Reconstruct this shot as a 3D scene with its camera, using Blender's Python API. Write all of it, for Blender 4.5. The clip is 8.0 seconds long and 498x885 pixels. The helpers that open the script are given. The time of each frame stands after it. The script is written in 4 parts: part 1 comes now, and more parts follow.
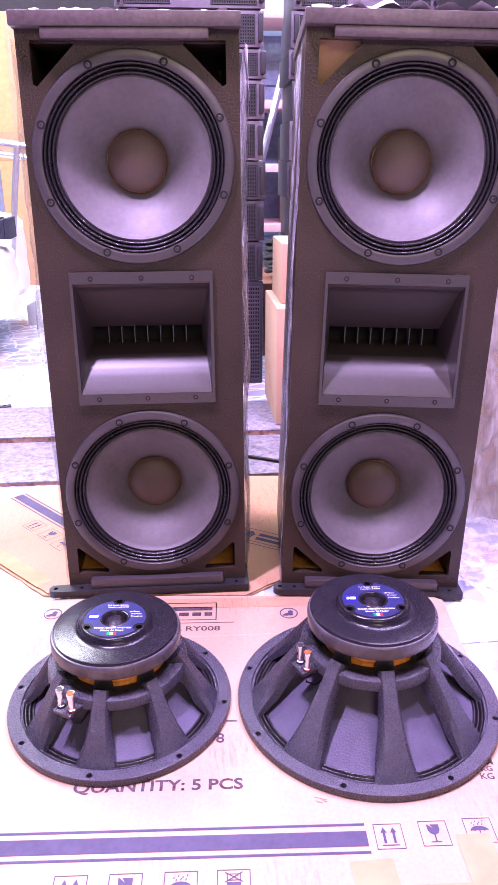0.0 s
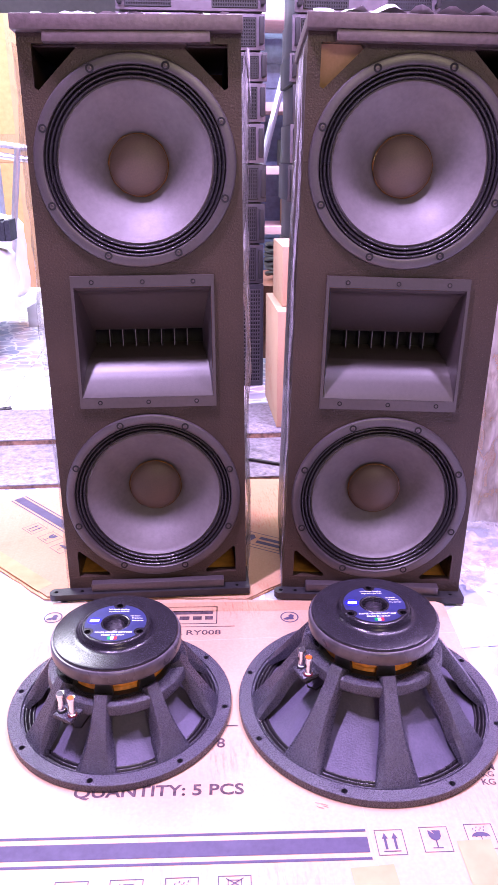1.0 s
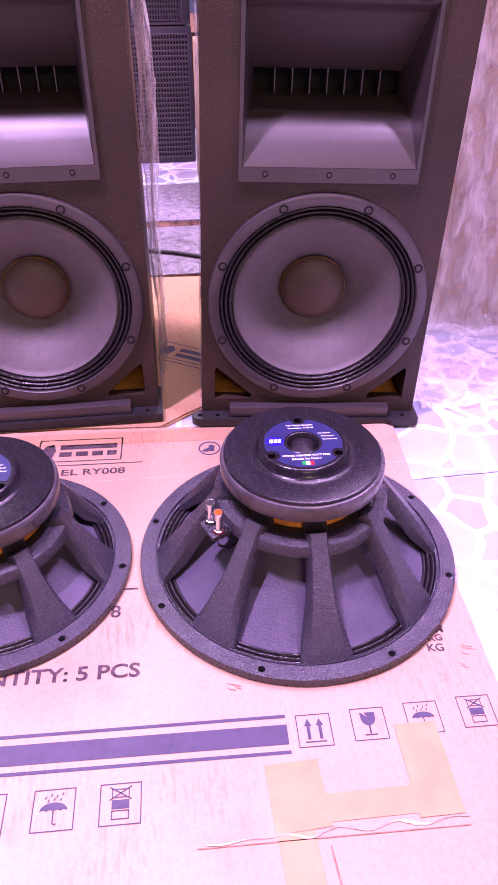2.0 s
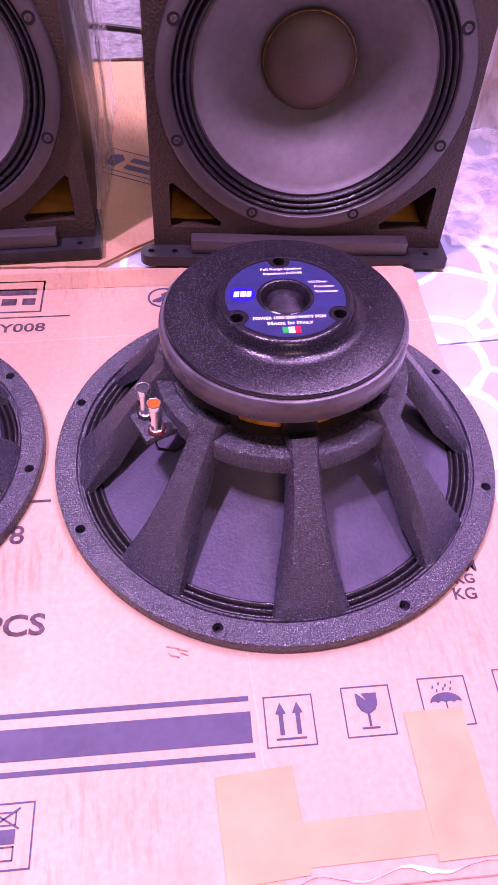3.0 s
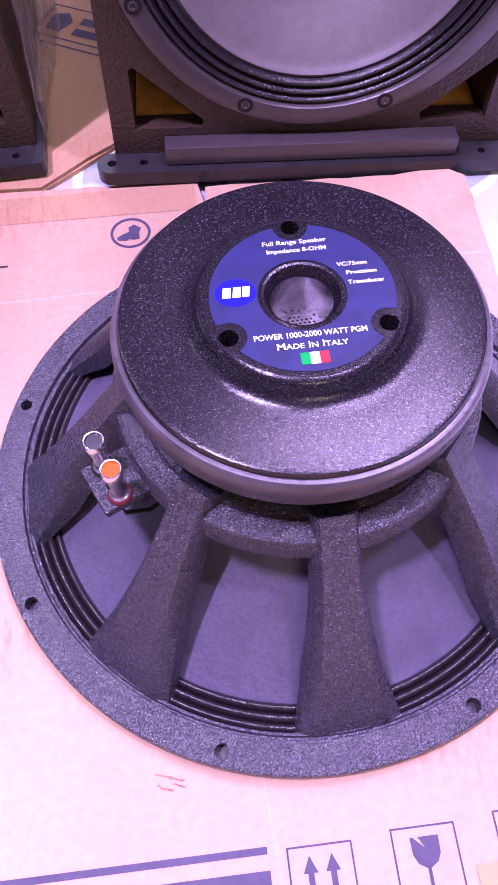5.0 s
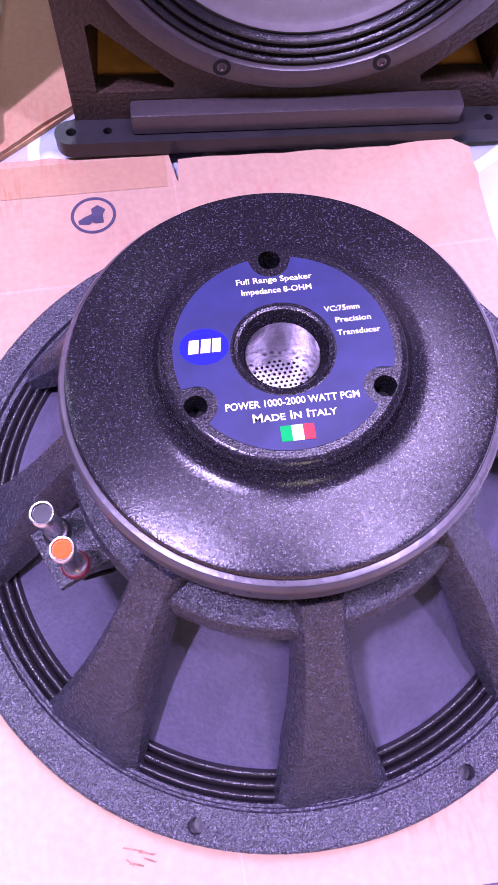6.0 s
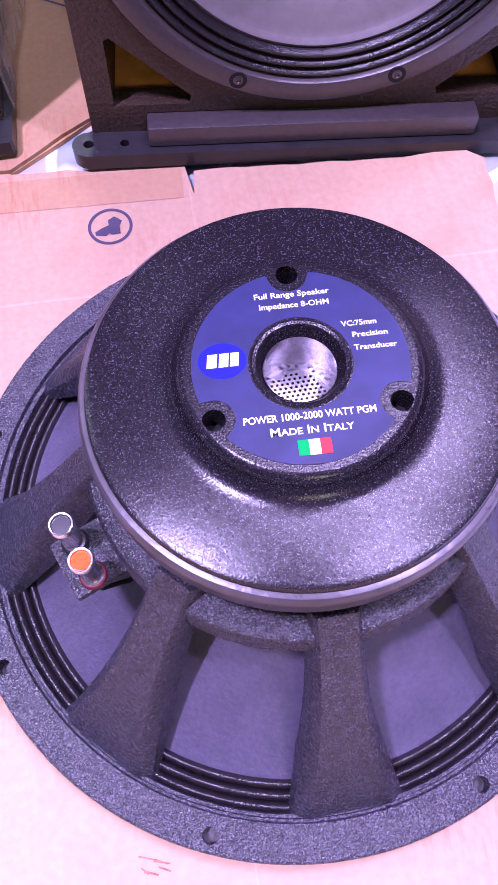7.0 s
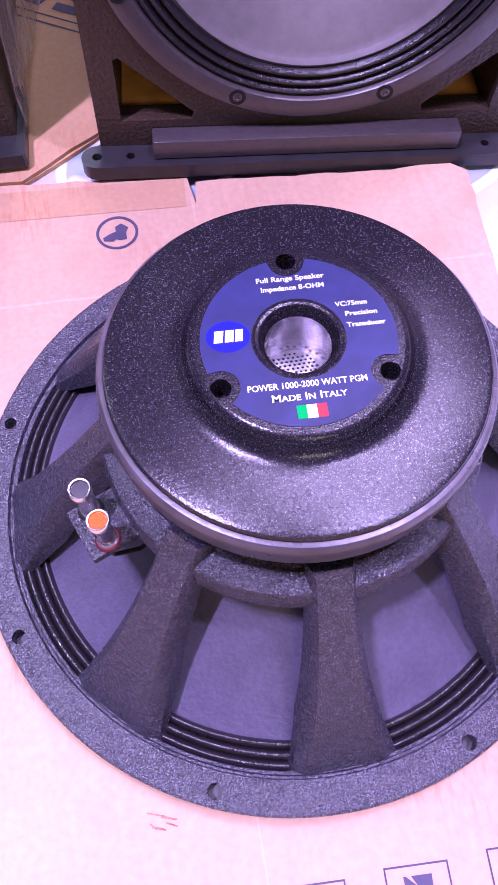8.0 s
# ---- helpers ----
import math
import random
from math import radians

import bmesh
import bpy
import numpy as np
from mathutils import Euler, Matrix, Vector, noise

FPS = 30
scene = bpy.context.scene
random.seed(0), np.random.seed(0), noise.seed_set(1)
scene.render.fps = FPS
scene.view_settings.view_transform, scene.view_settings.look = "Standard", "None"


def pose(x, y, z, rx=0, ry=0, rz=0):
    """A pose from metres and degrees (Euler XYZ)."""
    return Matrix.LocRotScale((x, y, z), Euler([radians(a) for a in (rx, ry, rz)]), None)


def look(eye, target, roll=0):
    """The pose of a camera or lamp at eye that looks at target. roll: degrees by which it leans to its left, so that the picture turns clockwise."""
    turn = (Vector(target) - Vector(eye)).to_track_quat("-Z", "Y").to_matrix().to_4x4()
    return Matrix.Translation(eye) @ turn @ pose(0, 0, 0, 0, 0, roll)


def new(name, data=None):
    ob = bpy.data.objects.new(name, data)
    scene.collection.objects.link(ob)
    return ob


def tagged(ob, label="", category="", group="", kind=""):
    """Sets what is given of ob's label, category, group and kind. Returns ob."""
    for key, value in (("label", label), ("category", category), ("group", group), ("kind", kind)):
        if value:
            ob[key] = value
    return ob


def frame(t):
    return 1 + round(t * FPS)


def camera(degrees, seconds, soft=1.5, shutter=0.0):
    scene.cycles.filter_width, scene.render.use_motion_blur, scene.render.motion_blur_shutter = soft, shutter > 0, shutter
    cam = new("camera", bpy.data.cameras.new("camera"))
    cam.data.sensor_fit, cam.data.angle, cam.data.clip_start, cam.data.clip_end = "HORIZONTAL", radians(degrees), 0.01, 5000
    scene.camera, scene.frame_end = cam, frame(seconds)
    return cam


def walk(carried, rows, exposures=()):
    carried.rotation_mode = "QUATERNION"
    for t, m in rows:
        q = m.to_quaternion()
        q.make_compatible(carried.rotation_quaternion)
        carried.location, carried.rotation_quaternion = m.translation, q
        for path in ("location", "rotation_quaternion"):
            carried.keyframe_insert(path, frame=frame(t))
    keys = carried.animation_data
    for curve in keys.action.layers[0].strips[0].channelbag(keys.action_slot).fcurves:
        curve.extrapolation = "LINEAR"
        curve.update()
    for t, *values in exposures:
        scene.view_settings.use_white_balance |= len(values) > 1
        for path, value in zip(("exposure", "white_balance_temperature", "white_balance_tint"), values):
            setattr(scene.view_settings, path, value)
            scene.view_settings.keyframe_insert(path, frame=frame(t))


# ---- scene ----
cam = camera(37.4, 8.0)
PATH = [
    (0, (-0.095, 0.32, 0.78), (0.064, 2.177, 0.053), -0.1),
    (0.5, (-0.096, 0.321, 0.779), (0.063, 2.179, 0.056), 0.0),
    (1, (-0.097, 0.323, 0.783), (0.063, 2.181, 0.06), 0.0),
    (1.2, (-0.093, 0.334, 0.781), (0.063, 2.19, 0.052), 0.1),
    (1.5, (-0.072, 0.385, 0.755), (0.108, 2.193, -0.08), 0.3),
    (1.7, (-0.036, 0.448, 0.723), (0.148, 2.16, -0.294), -0.5),
    (2, (0.004, 0.562, 0.682), (0.235, 2.141, -0.524), 0.3),
    (2.2, (0.027, 0.63, 0.648), (0.251, 2.148, -0.636), 0.7),
    (3.3, (0.071, 0.819, 0.496), (0.272, 2.04, -1.075), 1.5),
    (3.5, (0.073, 0.843, 0.482), (0.261, 2.041, -1.109), 0.9),
    (4, (0.073, 0.884, 0.443), (0.238, 2.026, -1.191), 0.6),
    (4.5, (0.087, 0.917, 0.444), (0.236, 2.026, -1.214), -1.8),
    (5, (0.099, 0.982, 0.455), (0.241, 1.938, -1.296), -1.3),
    (5.2, (0.103, 1.007, 0.446), (0.257, 1.885, -1.344), 0.1),
    (6.3, (0.12, 1.063, 0.44), (0.264, 1.828, -1.403), 0.6),
    (6.5, (0.119, 1.063, 0.441), (0.252, 1.84, -1.397), 0.0),
    (7, (0.116, 1.062, 0.444), (0.234, 1.846, -1.392), -1.1),
    (7.5, (0.117, 1.059, 0.445), (0.234, 1.846, -1.391), -1.1),
    (8, (0.106, 1.028, 0.461), (0.252, 1.872, -1.347), -0.1),
]
EXPOSURES = [(0.0, 0.74, 6900, -15), (1.5, 0.78, 6900, -13), (1.75, 0.70, 6900, 4), (2.0, 0.50, 7500, 14), (2.2, 0.42, 7500, 16), (3.5, 0.32, 7500, 20), (4.2, 0.38, 6900, 3), (5.2, 0.50, 6400, -9), (6.5, 0.48, 6100, -19), (8.0, 0.50, 6100, -18)]
walk(cam, [(t, look(eye, target, roll)) for t, eye, target, roll in PATH], EXPOSURES)

# ---- light ----
world = bpy.data.worlds.new("room_air")
scene.world = world
world.use_nodes = True
world.node_tree.nodes["Background"].inputs[0].default_value = (0.80, 0.74, 1.0, 1)
world.node_tree.nodes["Background"].inputs[1].default_value = 0.05


def area_lamp(name, place, target, size, watts, colour):
    data = bpy.data.lights.new(name, "AREA")
    data.shape, data.size, data.size_y = "RECTANGLE", size[0], size[1]
    data.energy, data.color = watts, colour
    ob = new(name, data)
    ob.matrix_world = look(place, target)
    return ob


VIOLET, COLD, WARM = (0.66, 0.42, 1.0), (0.80, 0.70, 1.0), (1.0, 0.72, 0.62)
for x, y, w, size, tint in ((-0.66, 1.05, 150, (0.06, 0.40), VIOLET), (0.62, 1.92, 46, (0.10, 1.0), VIOLET), (1.40, 1.90, 58, (0.10, 1.0), VIOLET), (0.10, 2.00, 12, (0.10, 0.9), VIOLET), (0.95, 1.00, 54, (0.06, 0.40), VIOLET)):
    area_lamp("ceiling_tube_and_fill", (x, y, 2.80), (x * 0.75, 1.4 + 0.5 * (y - 1.4), 0), size, w, tint)
area_lamp("ceiling_tube_and_fill", (-1.7, 3.7, 2.80), (-1.5, 3.5, 0), (1.6, 1.0), 230, COLD)
# unseen fill lamp, added to brighten the blue sheeting behind the gap
area_lamp("ceiling_tube_and_fill", (0.35, 3.95, 2.80), (0.30, 4.4, 0.6), (0.10, 1.0), 55, COLD)
area_lamp("ceiling_tube_and_fill", (1.2, 2.9, 2.80), (1.1, 2.7, 0), (1.2, 0.4), 48, VIOLET)
# unseen warm fill from the front, added to lift baffles and spider windows
area_lamp("warm_front_fill", (0.5, -2.2, 2.4), (0.2, 1.4, 0.5), (1.2, 0.6), 30, WARM)


# ---- materials ----
def material(name, base, rough=0.6, metal=0.0, var=0.15, grain=60.0, bump=0.0, bump_scale=200.0, second=None, spots=8.0,
             specular=0.5, relief=0.001, coat=0.0, transmission=0.0, alpha=1.0):
    """Noise at two scales between two tints of base, with fine relief."""
    m = bpy.data.materials.new(name)
    m.use_nodes = True
    nt = m.node_tree
    b = nt.nodes["Principled BSDF"]
    b.inputs["Roughness"].default_value = rough
    b.inputs["Metallic"].default_value = metal
    b.inputs["Specular IOR Level"].default_value = specular
    b.inputs["Coat Weight"].default_value = coat
    b.inputs["Transmission Weight"].default_value = transmission
    b.inputs["Alpha"].default_value = alpha
    co = nt.nodes.new("ShaderNodeTexCoord")
    n1, n2 = nt.nodes.new("ShaderNodeTexNoise"), nt.nodes.new("ShaderNodeTexNoise")
    n1.inputs["Scale"].default_value, n1.inputs["Detail"].default_value = grain, 4
    n2.inputs["Scale"].default_value, n2.inputs["Detail"].default_value = spots, 5
    nt.links.new(co.outputs["Object"], n1.inputs["Vector"])
    nt.links.new(co.outputs["Object"], n2.inputs["Vector"])
    mix = nt.nodes.new("ShaderNodeMix")
    mix.data_type = "RGBA"
    other = second or tuple(c * (1 - 2 * var) for c in base)
    mix.inputs[6].default_value = (*[min(1, c * (1 + var)) for c in base], 1)
    mix.inputs[7].default_value = (*other, 1)
    add = nt.nodes.new("ShaderNodeMath")
    add.operation = "MULTIPLY_ADD"
    add.inputs[1].default_value = 0.5
    half = nt.nodes.new("ShaderNodeMath")
    half.operation = "MULTIPLY"
    half.inputs[1].default_value = 0.5
    nt.links.new(n2.outputs["Fac"], half.inputs[0])
    nt.links.new(n1.outputs["Fac"], add.inputs[0])
    nt.links.new(half.outputs[0], add.inputs[2])
    ramp = nt.nodes.new("ShaderNodeMapRange")
    ramp.inputs[1].default_value, ramp.inputs[2].default_value = 0.32, 0.68
    nt.links.new(add.outputs[0], ramp.inputs[0])
    nt.links.new(ramp.outputs[0], mix.inputs[0])
    nt.links.new(mix.outputs[2], b.inputs["Base Color"])
    rr = nt.nodes.new("ShaderNodeMapRange")
    rr.inputs[3].default_value, rr.inputs[4].default_value = max(0.03, rough - 0.10), min(1, rough + 0.12)
    nt.links.new(n2.outputs["Fac"], rr.inputs[0])
    nt.links.new(rr.outputs[0], b.inputs["Roughness"])
    if bump:
        n3 = nt.nodes.new("ShaderNodeTexNoise")
        n3.inputs["Scale"].default_value, n3.inputs["Detail"].default_value = bump_scale, 2
        nt.links.new(co.outputs["Object"], n3.inputs["Vector"])
        bp = nt.nodes.new("ShaderNodeBump")
        bp.inputs["Strength"].default_value, bp.inputs["Distance"].default_value = min(1, bump), relief
        nt.links.new(n3.outputs["Fac"], bp.inputs["Height"])
        nt.links.new(bp.outputs["Normal"], b.inputs["Normal"])
    return m


def glint_flecked(m, colour, scale, lo, hi):
    """Paints small pale flecks into a colour, standing in for its glints."""
    nt = m.node_tree
    b = nt.nodes["Principled BSDF"]
    under = b.inputs["Base Color"].links[0].from_socket
    co = nt.nodes.new("ShaderNodeTexCoord")
    n = nt.nodes.new("ShaderNodeTexNoise")
    n.inputs["Scale"].default_value, n.inputs["Detail"].default_value = scale, 1
    nt.links.new(co.outputs["Object"], n.inputs["Vector"])
    r = nt.nodes.new("ShaderNodeMapRange")
    r.inputs[1].default_value, r.inputs[2].default_value = lo, hi
    nt.links.new(n.outputs["Fac"], r.inputs[0])
    mix = nt.nodes.new("ShaderNodeMix")
    mix.data_type = "RGBA"
    mix.inputs[7].default_value = (*colour, 1)
    nt.links.new(r.outputs[0], mix.inputs[0])
    nt.links.new(under, mix.inputs[6])
    nt.links.new(mix.outputs[2], b.inputs["Base Color"])
    return m


# pale flecks paint in the glints on the rough black coat
M_CAB = glint_flecked(material("black_texture_paint", (0.050, 0.032, 0.023), 0.36, bump=1.0, bump_scale=300, relief=0.0013, grain=420, spots=6, second=(0.016, 0.011, 0.008), specular=0.34), (0.13, 0.095, 0.085), 520, 0.66, 0.80)
M_BOARD = material("worn_dark_board", (0.092, 0.068, 0.070), 0.40, second=(0.058, 0.042, 0.042), grain=150, spots=30, bump=0.5, bump_scale=160)
M_HORN = material("black_moulded_plastic", (0.040, 0.031, 0.030), 0.40, var=0.15, grain=160, spots=6, bump=0.2, bump_scale=500, relief=0.0004, specular=0.75)
M_STEEL = material("black_enamelled_steel", (0.020, 0.019, 0.022), 0.38, var=0.25, grain=80, spots=12, bump=0.25, bump_scale=300)
M_GASKET = material("driver_frame_coating", (0.046, 0.037, 0.041), 0.36, var=0.2, grain=300, spots=18, bump=0.4, bump_scale=700, relief=0.0005, specular=0.8)
M_SURROUND = material("doped_cloth_surround", (0.014, 0.012, 0.015), 0.26, var=0.2, grain=300, bump=0.6, bump_scale=1100, relief=0.0006, specular=0.5)
M_CONE = material("grey_paper_cone", (0.120, 0.106, 0.112), 0.56, var=0.12, grain=120, spots=16, bump=0.3, bump_scale=260, relief=0.0005, specular=0.6)
M_DUST = material("felt_dust_cap", (0.100, 0.066, 0.050), 0.45, var=0.12, grain=400, spots=18, bump=0.4, bump_scale=900)
M_GLUE = material("amber_glue_bead", (0.20, 0.085, 0.02), 0.10, var=0.4, grain=160, spots=60, bump=0.6, bump_scale=300)
M_SCREW = material("screw_steel", (0.13, 0.11, 0.115), 0.32, metal=0.8, var=0.2, grain=400)
# near-black, painting the shade inside holes, pockets and grilles; also a black washer
M_HOLE = material("black_and_hole_shade", (0.004, 0.004, 0.004), 0.9, var=0.1)
M_WOOD = material("raw_ply_inside", (0.62, 0.27, 0.07), 0.55, var=0.3, grain=40, spots=8, bump=0.2, bump_scale=80)
# grain contrast and violet flecks paint the crackle coat's sparkle into its colour
M_CAST = glint_flecked(material("crackle_coated_casting", (0.036, 0.034, 0.050), 0.27, second=(0.005, 0.005, 0.007), grain=800, spots=500, bump=1.0, bump_scale=950, relief=0.0012, specular=0.7), (0.135, 0.128, 0.185), 980, 0.54, 0.76)
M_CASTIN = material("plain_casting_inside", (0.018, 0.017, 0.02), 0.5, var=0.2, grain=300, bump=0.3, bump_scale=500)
M_CONEBACK = material("black_paper_cone_back", (0.090, 0.082, 0.126), 0.55, var=0.14, grain=300, spots=40, bump=0.6, bump_scale=420, specular=0.4)
M_FERRITE = material("grey_ferrite_magnet", (0.075, 0.066, 0.078), 0.28, var=0.3, grain=60, spots=22, bump=0.2, bump_scale=220)
# flecks stand in for the sparkle of the glossy black paint
M_PLATE = glint_flecked(material("black_orange_peel_paint", (0.012, 0.011, 0.014), 0.19, second=(0.005, 0.004, 0.006), grain=1300, spots=600, bump=1.0, bump_scale=1300, relief=0.00011, specular=0.34), (0.095, 0.086, 0.118), 1500, 0.60, 0.78)
M_SPIDER = material("amber_spider_cloth", (0.74, 0.28, 0.035), 0.45, var=0.25, grain=120, spots=30, bump=0.3, bump_scale=300)
M_LABEL = material("navy_label_film", (0.018, 0.020, 0.085), 0.42, var=0.15, grain=90, spots=40, specular=0.25)
M_BLUE = material("royal_blue_ink", (0.010, 0.006, 0.62), 0.4, var=0.05, specular=0.15)
M_WHITE = material("white_ink", (0.80, 0.80, 0.82), 0.45, var=0.03)
M_GREEN = material("green_ink", (0.004, 0.30, 0.05), 0.5, var=0.05, specular=0.2)
M_RED = material("red_ink", (0.62, 0.015, 0.03), 0.5, var=0.05, specular=0.2)
M_CHROME = material("bright_chrome", (0.80, 0.78, 0.80), 0.22, metal=1.0, var=0.06, grain=60)
M_SLEEVE = material("turned_steel", (0.42, 0.40, 0.44), 0.2, metal=1.0, var=0.2, grain=200, spots=60, bump=0.3, bump_scale=300, relief=0.0004)
M_ORANGE = material("orange_plastic_cap", (0.72, 0.085, 0.008), 0.4, var=0.12, grain=400, bump=0.6, bump_scale=700, specular=0.15)
M_REDRING = material("red_plastic_washer", (0.10, 0.010, 0.018), 0.4, var=0.1, specular=0.3)
M_SCUFF = material("faded_red_scuff", (0.36, 0.19, 0.14), 0.8, var=0.25, grain=200, spots=60, specular=0.1)
M_MESH = material("tinned_mesh", (0.62, 0.60, 0.63), 0.3, metal=0.9, var=0.1)
M_INK = material("violet_black_print", (0.066, 0.056, 0.098), 0.65, var=0.10, grain=140, spots=30, specular=0.25)
M_INKRED = material("faded_maroon_print", (0.085, 0.058, 0.070), 0.7, var=0.35, grain=160, spots=40, specular=0.2)
M_TAPE = material("tan_packing_tape", (0.47, 0.275, 0.13), 0.5, var=0.07, grain=40, spots=20, bump=0.3, bump_scale=60, specular=0.2)
M_AMP = material("grey_amp_enamel", (0.15, 0.13, 0.155), 0.4, var=0.12, grain=60)
M_AMPDARK = material("dark_amp_face", (0.05, 0.047, 0.055), 0.45, var=0.15, grain=80)
M_GRILLE = material("black_steel_grille", (0.030, 0.030, 0.038), 0.4, var=0.2, grain=90)
M_SHELF = material("pink_shelf_board", (0.55, 0.36, 0.36), 0.5, var=0.12, grain=20)
M_WALLP = material("painted_wall", (0.15, 0.135, 0.16), 0.8, var=0.08, grain=30, spots=3, bump=0.15, bump_scale=60)
M_WALLB = material("blue_grey_sheeting", (0.30, 0.38, 0.54), 0.35, var=0.2, grain=30, spots=4)
M_WHITEP = material("white_laminate", (0.82, 0.81, 0.83), 0.4, var=0.04, grain=30)
M_FOAM = material("dark_foam_strip", (0.03, 0.034, 0.05), 0.8, var=0.3, grain=100, bump=0.8, bump_scale=120)
M_RAIL = material("brushed_rail_metal", (0.55, 0.54, 0.60), 0.3, metal=0.8, var=0.1, grain=40)
M_CABLE = material("black_rubber", (0.012, 0.012, 0.014), 0.5, var=0.2)
M_BENCH = material("red_brown_timber", (0.20, 0.085, 0.055), 0.5, var=0.25, grain=60, spots=9, bump=0.2, bump_scale=80)
M_WASTE = material("white_poly_sheet", (0.80, 0.79, 0.83), 0.35, var=0.05, grain=20, bump=0.4, bump_scale=40)


def carton_material(name, base):
    """Kraft board: flute lines, rubbed patches and blotches."""
    m = material(name, base, 0.72, var=0.07, grain=220, spots=5, bump=0.14, bump_scale=200, specular=0.2, second=tuple(c * 0.84 for c in base))
    nt = m.node_tree
    b = nt.nodes["Principled BSDF"]
    base_link = b.inputs["Base Color"].links[0].from_socket
    co = nt.nodes.new("ShaderNodeTexCoord")
    w = nt.nodes.new("ShaderNodeTexNoise")
    mp = nt.nodes.new("ShaderNodeMapping")
    mp.inputs["Scale"].default_value = (180, 6, 6)
    nt.links.new(co.outputs["Object"], mp.inputs[0])
    nt.links.new(mp.outputs[0], w.inputs["Vector"])
    w.inputs["Scale"].default_value = 1.0
    s = nt.nodes.new("ShaderNodeTexNoise")
    s.inputs["Scale"].default_value, s.inputs["Detail"].default_value = 9, 8
    nt.links.new(co.outputs["Object"], s.inputs["Vector"])
    rub = nt.nodes.new("ShaderNodeMapRange")
    rub.inputs[1].default_value, rub.inputs[2].default_value = 0.60, 0.74
    nt.links.new(s.outputs["Fac"], rub.inputs[0])
    fl = nt.nodes.new("ShaderNodeMapRange")
    fl.inputs[1].default_value, fl.inputs[2].default_value, fl.inputs[3].default_value, fl.inputs[4].default_value = 0.3, 0.7, 0.0, 0.12
    nt.links.new(w.outputs["Fac"], fl.inputs[0])
    m1 = nt.nodes.new("ShaderNodeMix")
    m1.data_type = "RGBA"
    nt.links.new(fl.outputs[0], m1.inputs[0])
    nt.links.new(base_link, m1.inputs[6])
    m1.inputs[7].default_value = (base[0] * 0.7, base[1] * 0.6, base[2] * 0.6, 1)
    m2 = nt.nodes.new("ShaderNodeMix")
    m2.data_type = "RGBA"
    sc = nt.nodes.new("ShaderNodeMath")
    sc.operation = "MULTIPLY"
    sc.inputs[1].default_value = 0.5
    nt.links.new(rub.outputs[0], sc.inputs[0])
    nt.links.new(sc.outputs[0], m2.inputs[0])
    nt.links.new(m1.outputs[2], m2.inputs[6])
    m2.inputs[7].default_value = (base[0] * 0.88, base[1] * 0.60, base[2] * 0.56, 1)
    patch, streak = nt.nodes.new("ShaderNodeTexNoise"), nt.nodes.new("ShaderNodeTexNoise")
    patch.inputs["Scale"].default_value, patch.inputs["Detail"].default_value = 4.2, 3
    nt.links.new(co.outputs["Object"], patch.inputs["Vector"])
    mp2 = nt.nodes.new("ShaderNodeMapping")
    mp2.inputs["Scale"].default_value, mp2.inputs["Rotation"].default_value = (300, 55, 55), (0, 0, 0.25)
    nt.links.new(co.outputs["Object"], mp2.inputs[0])
    nt.links.new(mp2.outputs[0], streak.inputs["Vector"])
    streak.inputs["Scale"].default_value, streak.inputs["Detail"].default_value = 1.0, 4
    pr, sr = nt.nodes.new("ShaderNodeMapRange"), nt.nodes.new("ShaderNodeMapRange")
    pr.inputs[1].default_value, pr.inputs[2].default_value = 0.50, 0.62
    sr.inputs[1].default_value, sr.inputs[2].default_value, sr.inputs[4].default_value = 0.50, 0.66, 0.58
    nt.links.new(patch.outputs["Fac"], pr.inputs[0])
    nt.links.new(streak.outputs["Fac"], sr.inputs[0])
    both = nt.nodes.new("ShaderNodeMath")
    both.operation = "MULTIPLY"
    nt.links.new(pr.outputs[0], both.inputs[0])
    nt.links.new(sr.outputs[0], both.inputs[1])
    m3 = nt.nodes.new("ShaderNodeMix")
    m3.data_type = "RGBA"
    nt.links.new(both.outputs[0], m3.inputs[0])
    nt.links.new(m2.outputs[2], m3.inputs[6])
    m3.inputs[7].default_value = (base[0] * 0.86, base[1] * 0.50, base[2] * 0.48, 1)
    nt.links.new(m3.outputs[2], b.inputs["Base Color"])
    return m


M_CARTON = carton_material("pale_kraft_board", (0.46, 0.318, 0.21))
M_CARTON2 = carton_material("tan_kraft_board", (0.42, 0.265, 0.155))
M_CREASE = carton_material("rubbed_board_fold", (0.50, 0.36, 0.25))
M_CARTONEDGE = carton_material("raw_board_edge", (0.52, 0.33, 0.17))


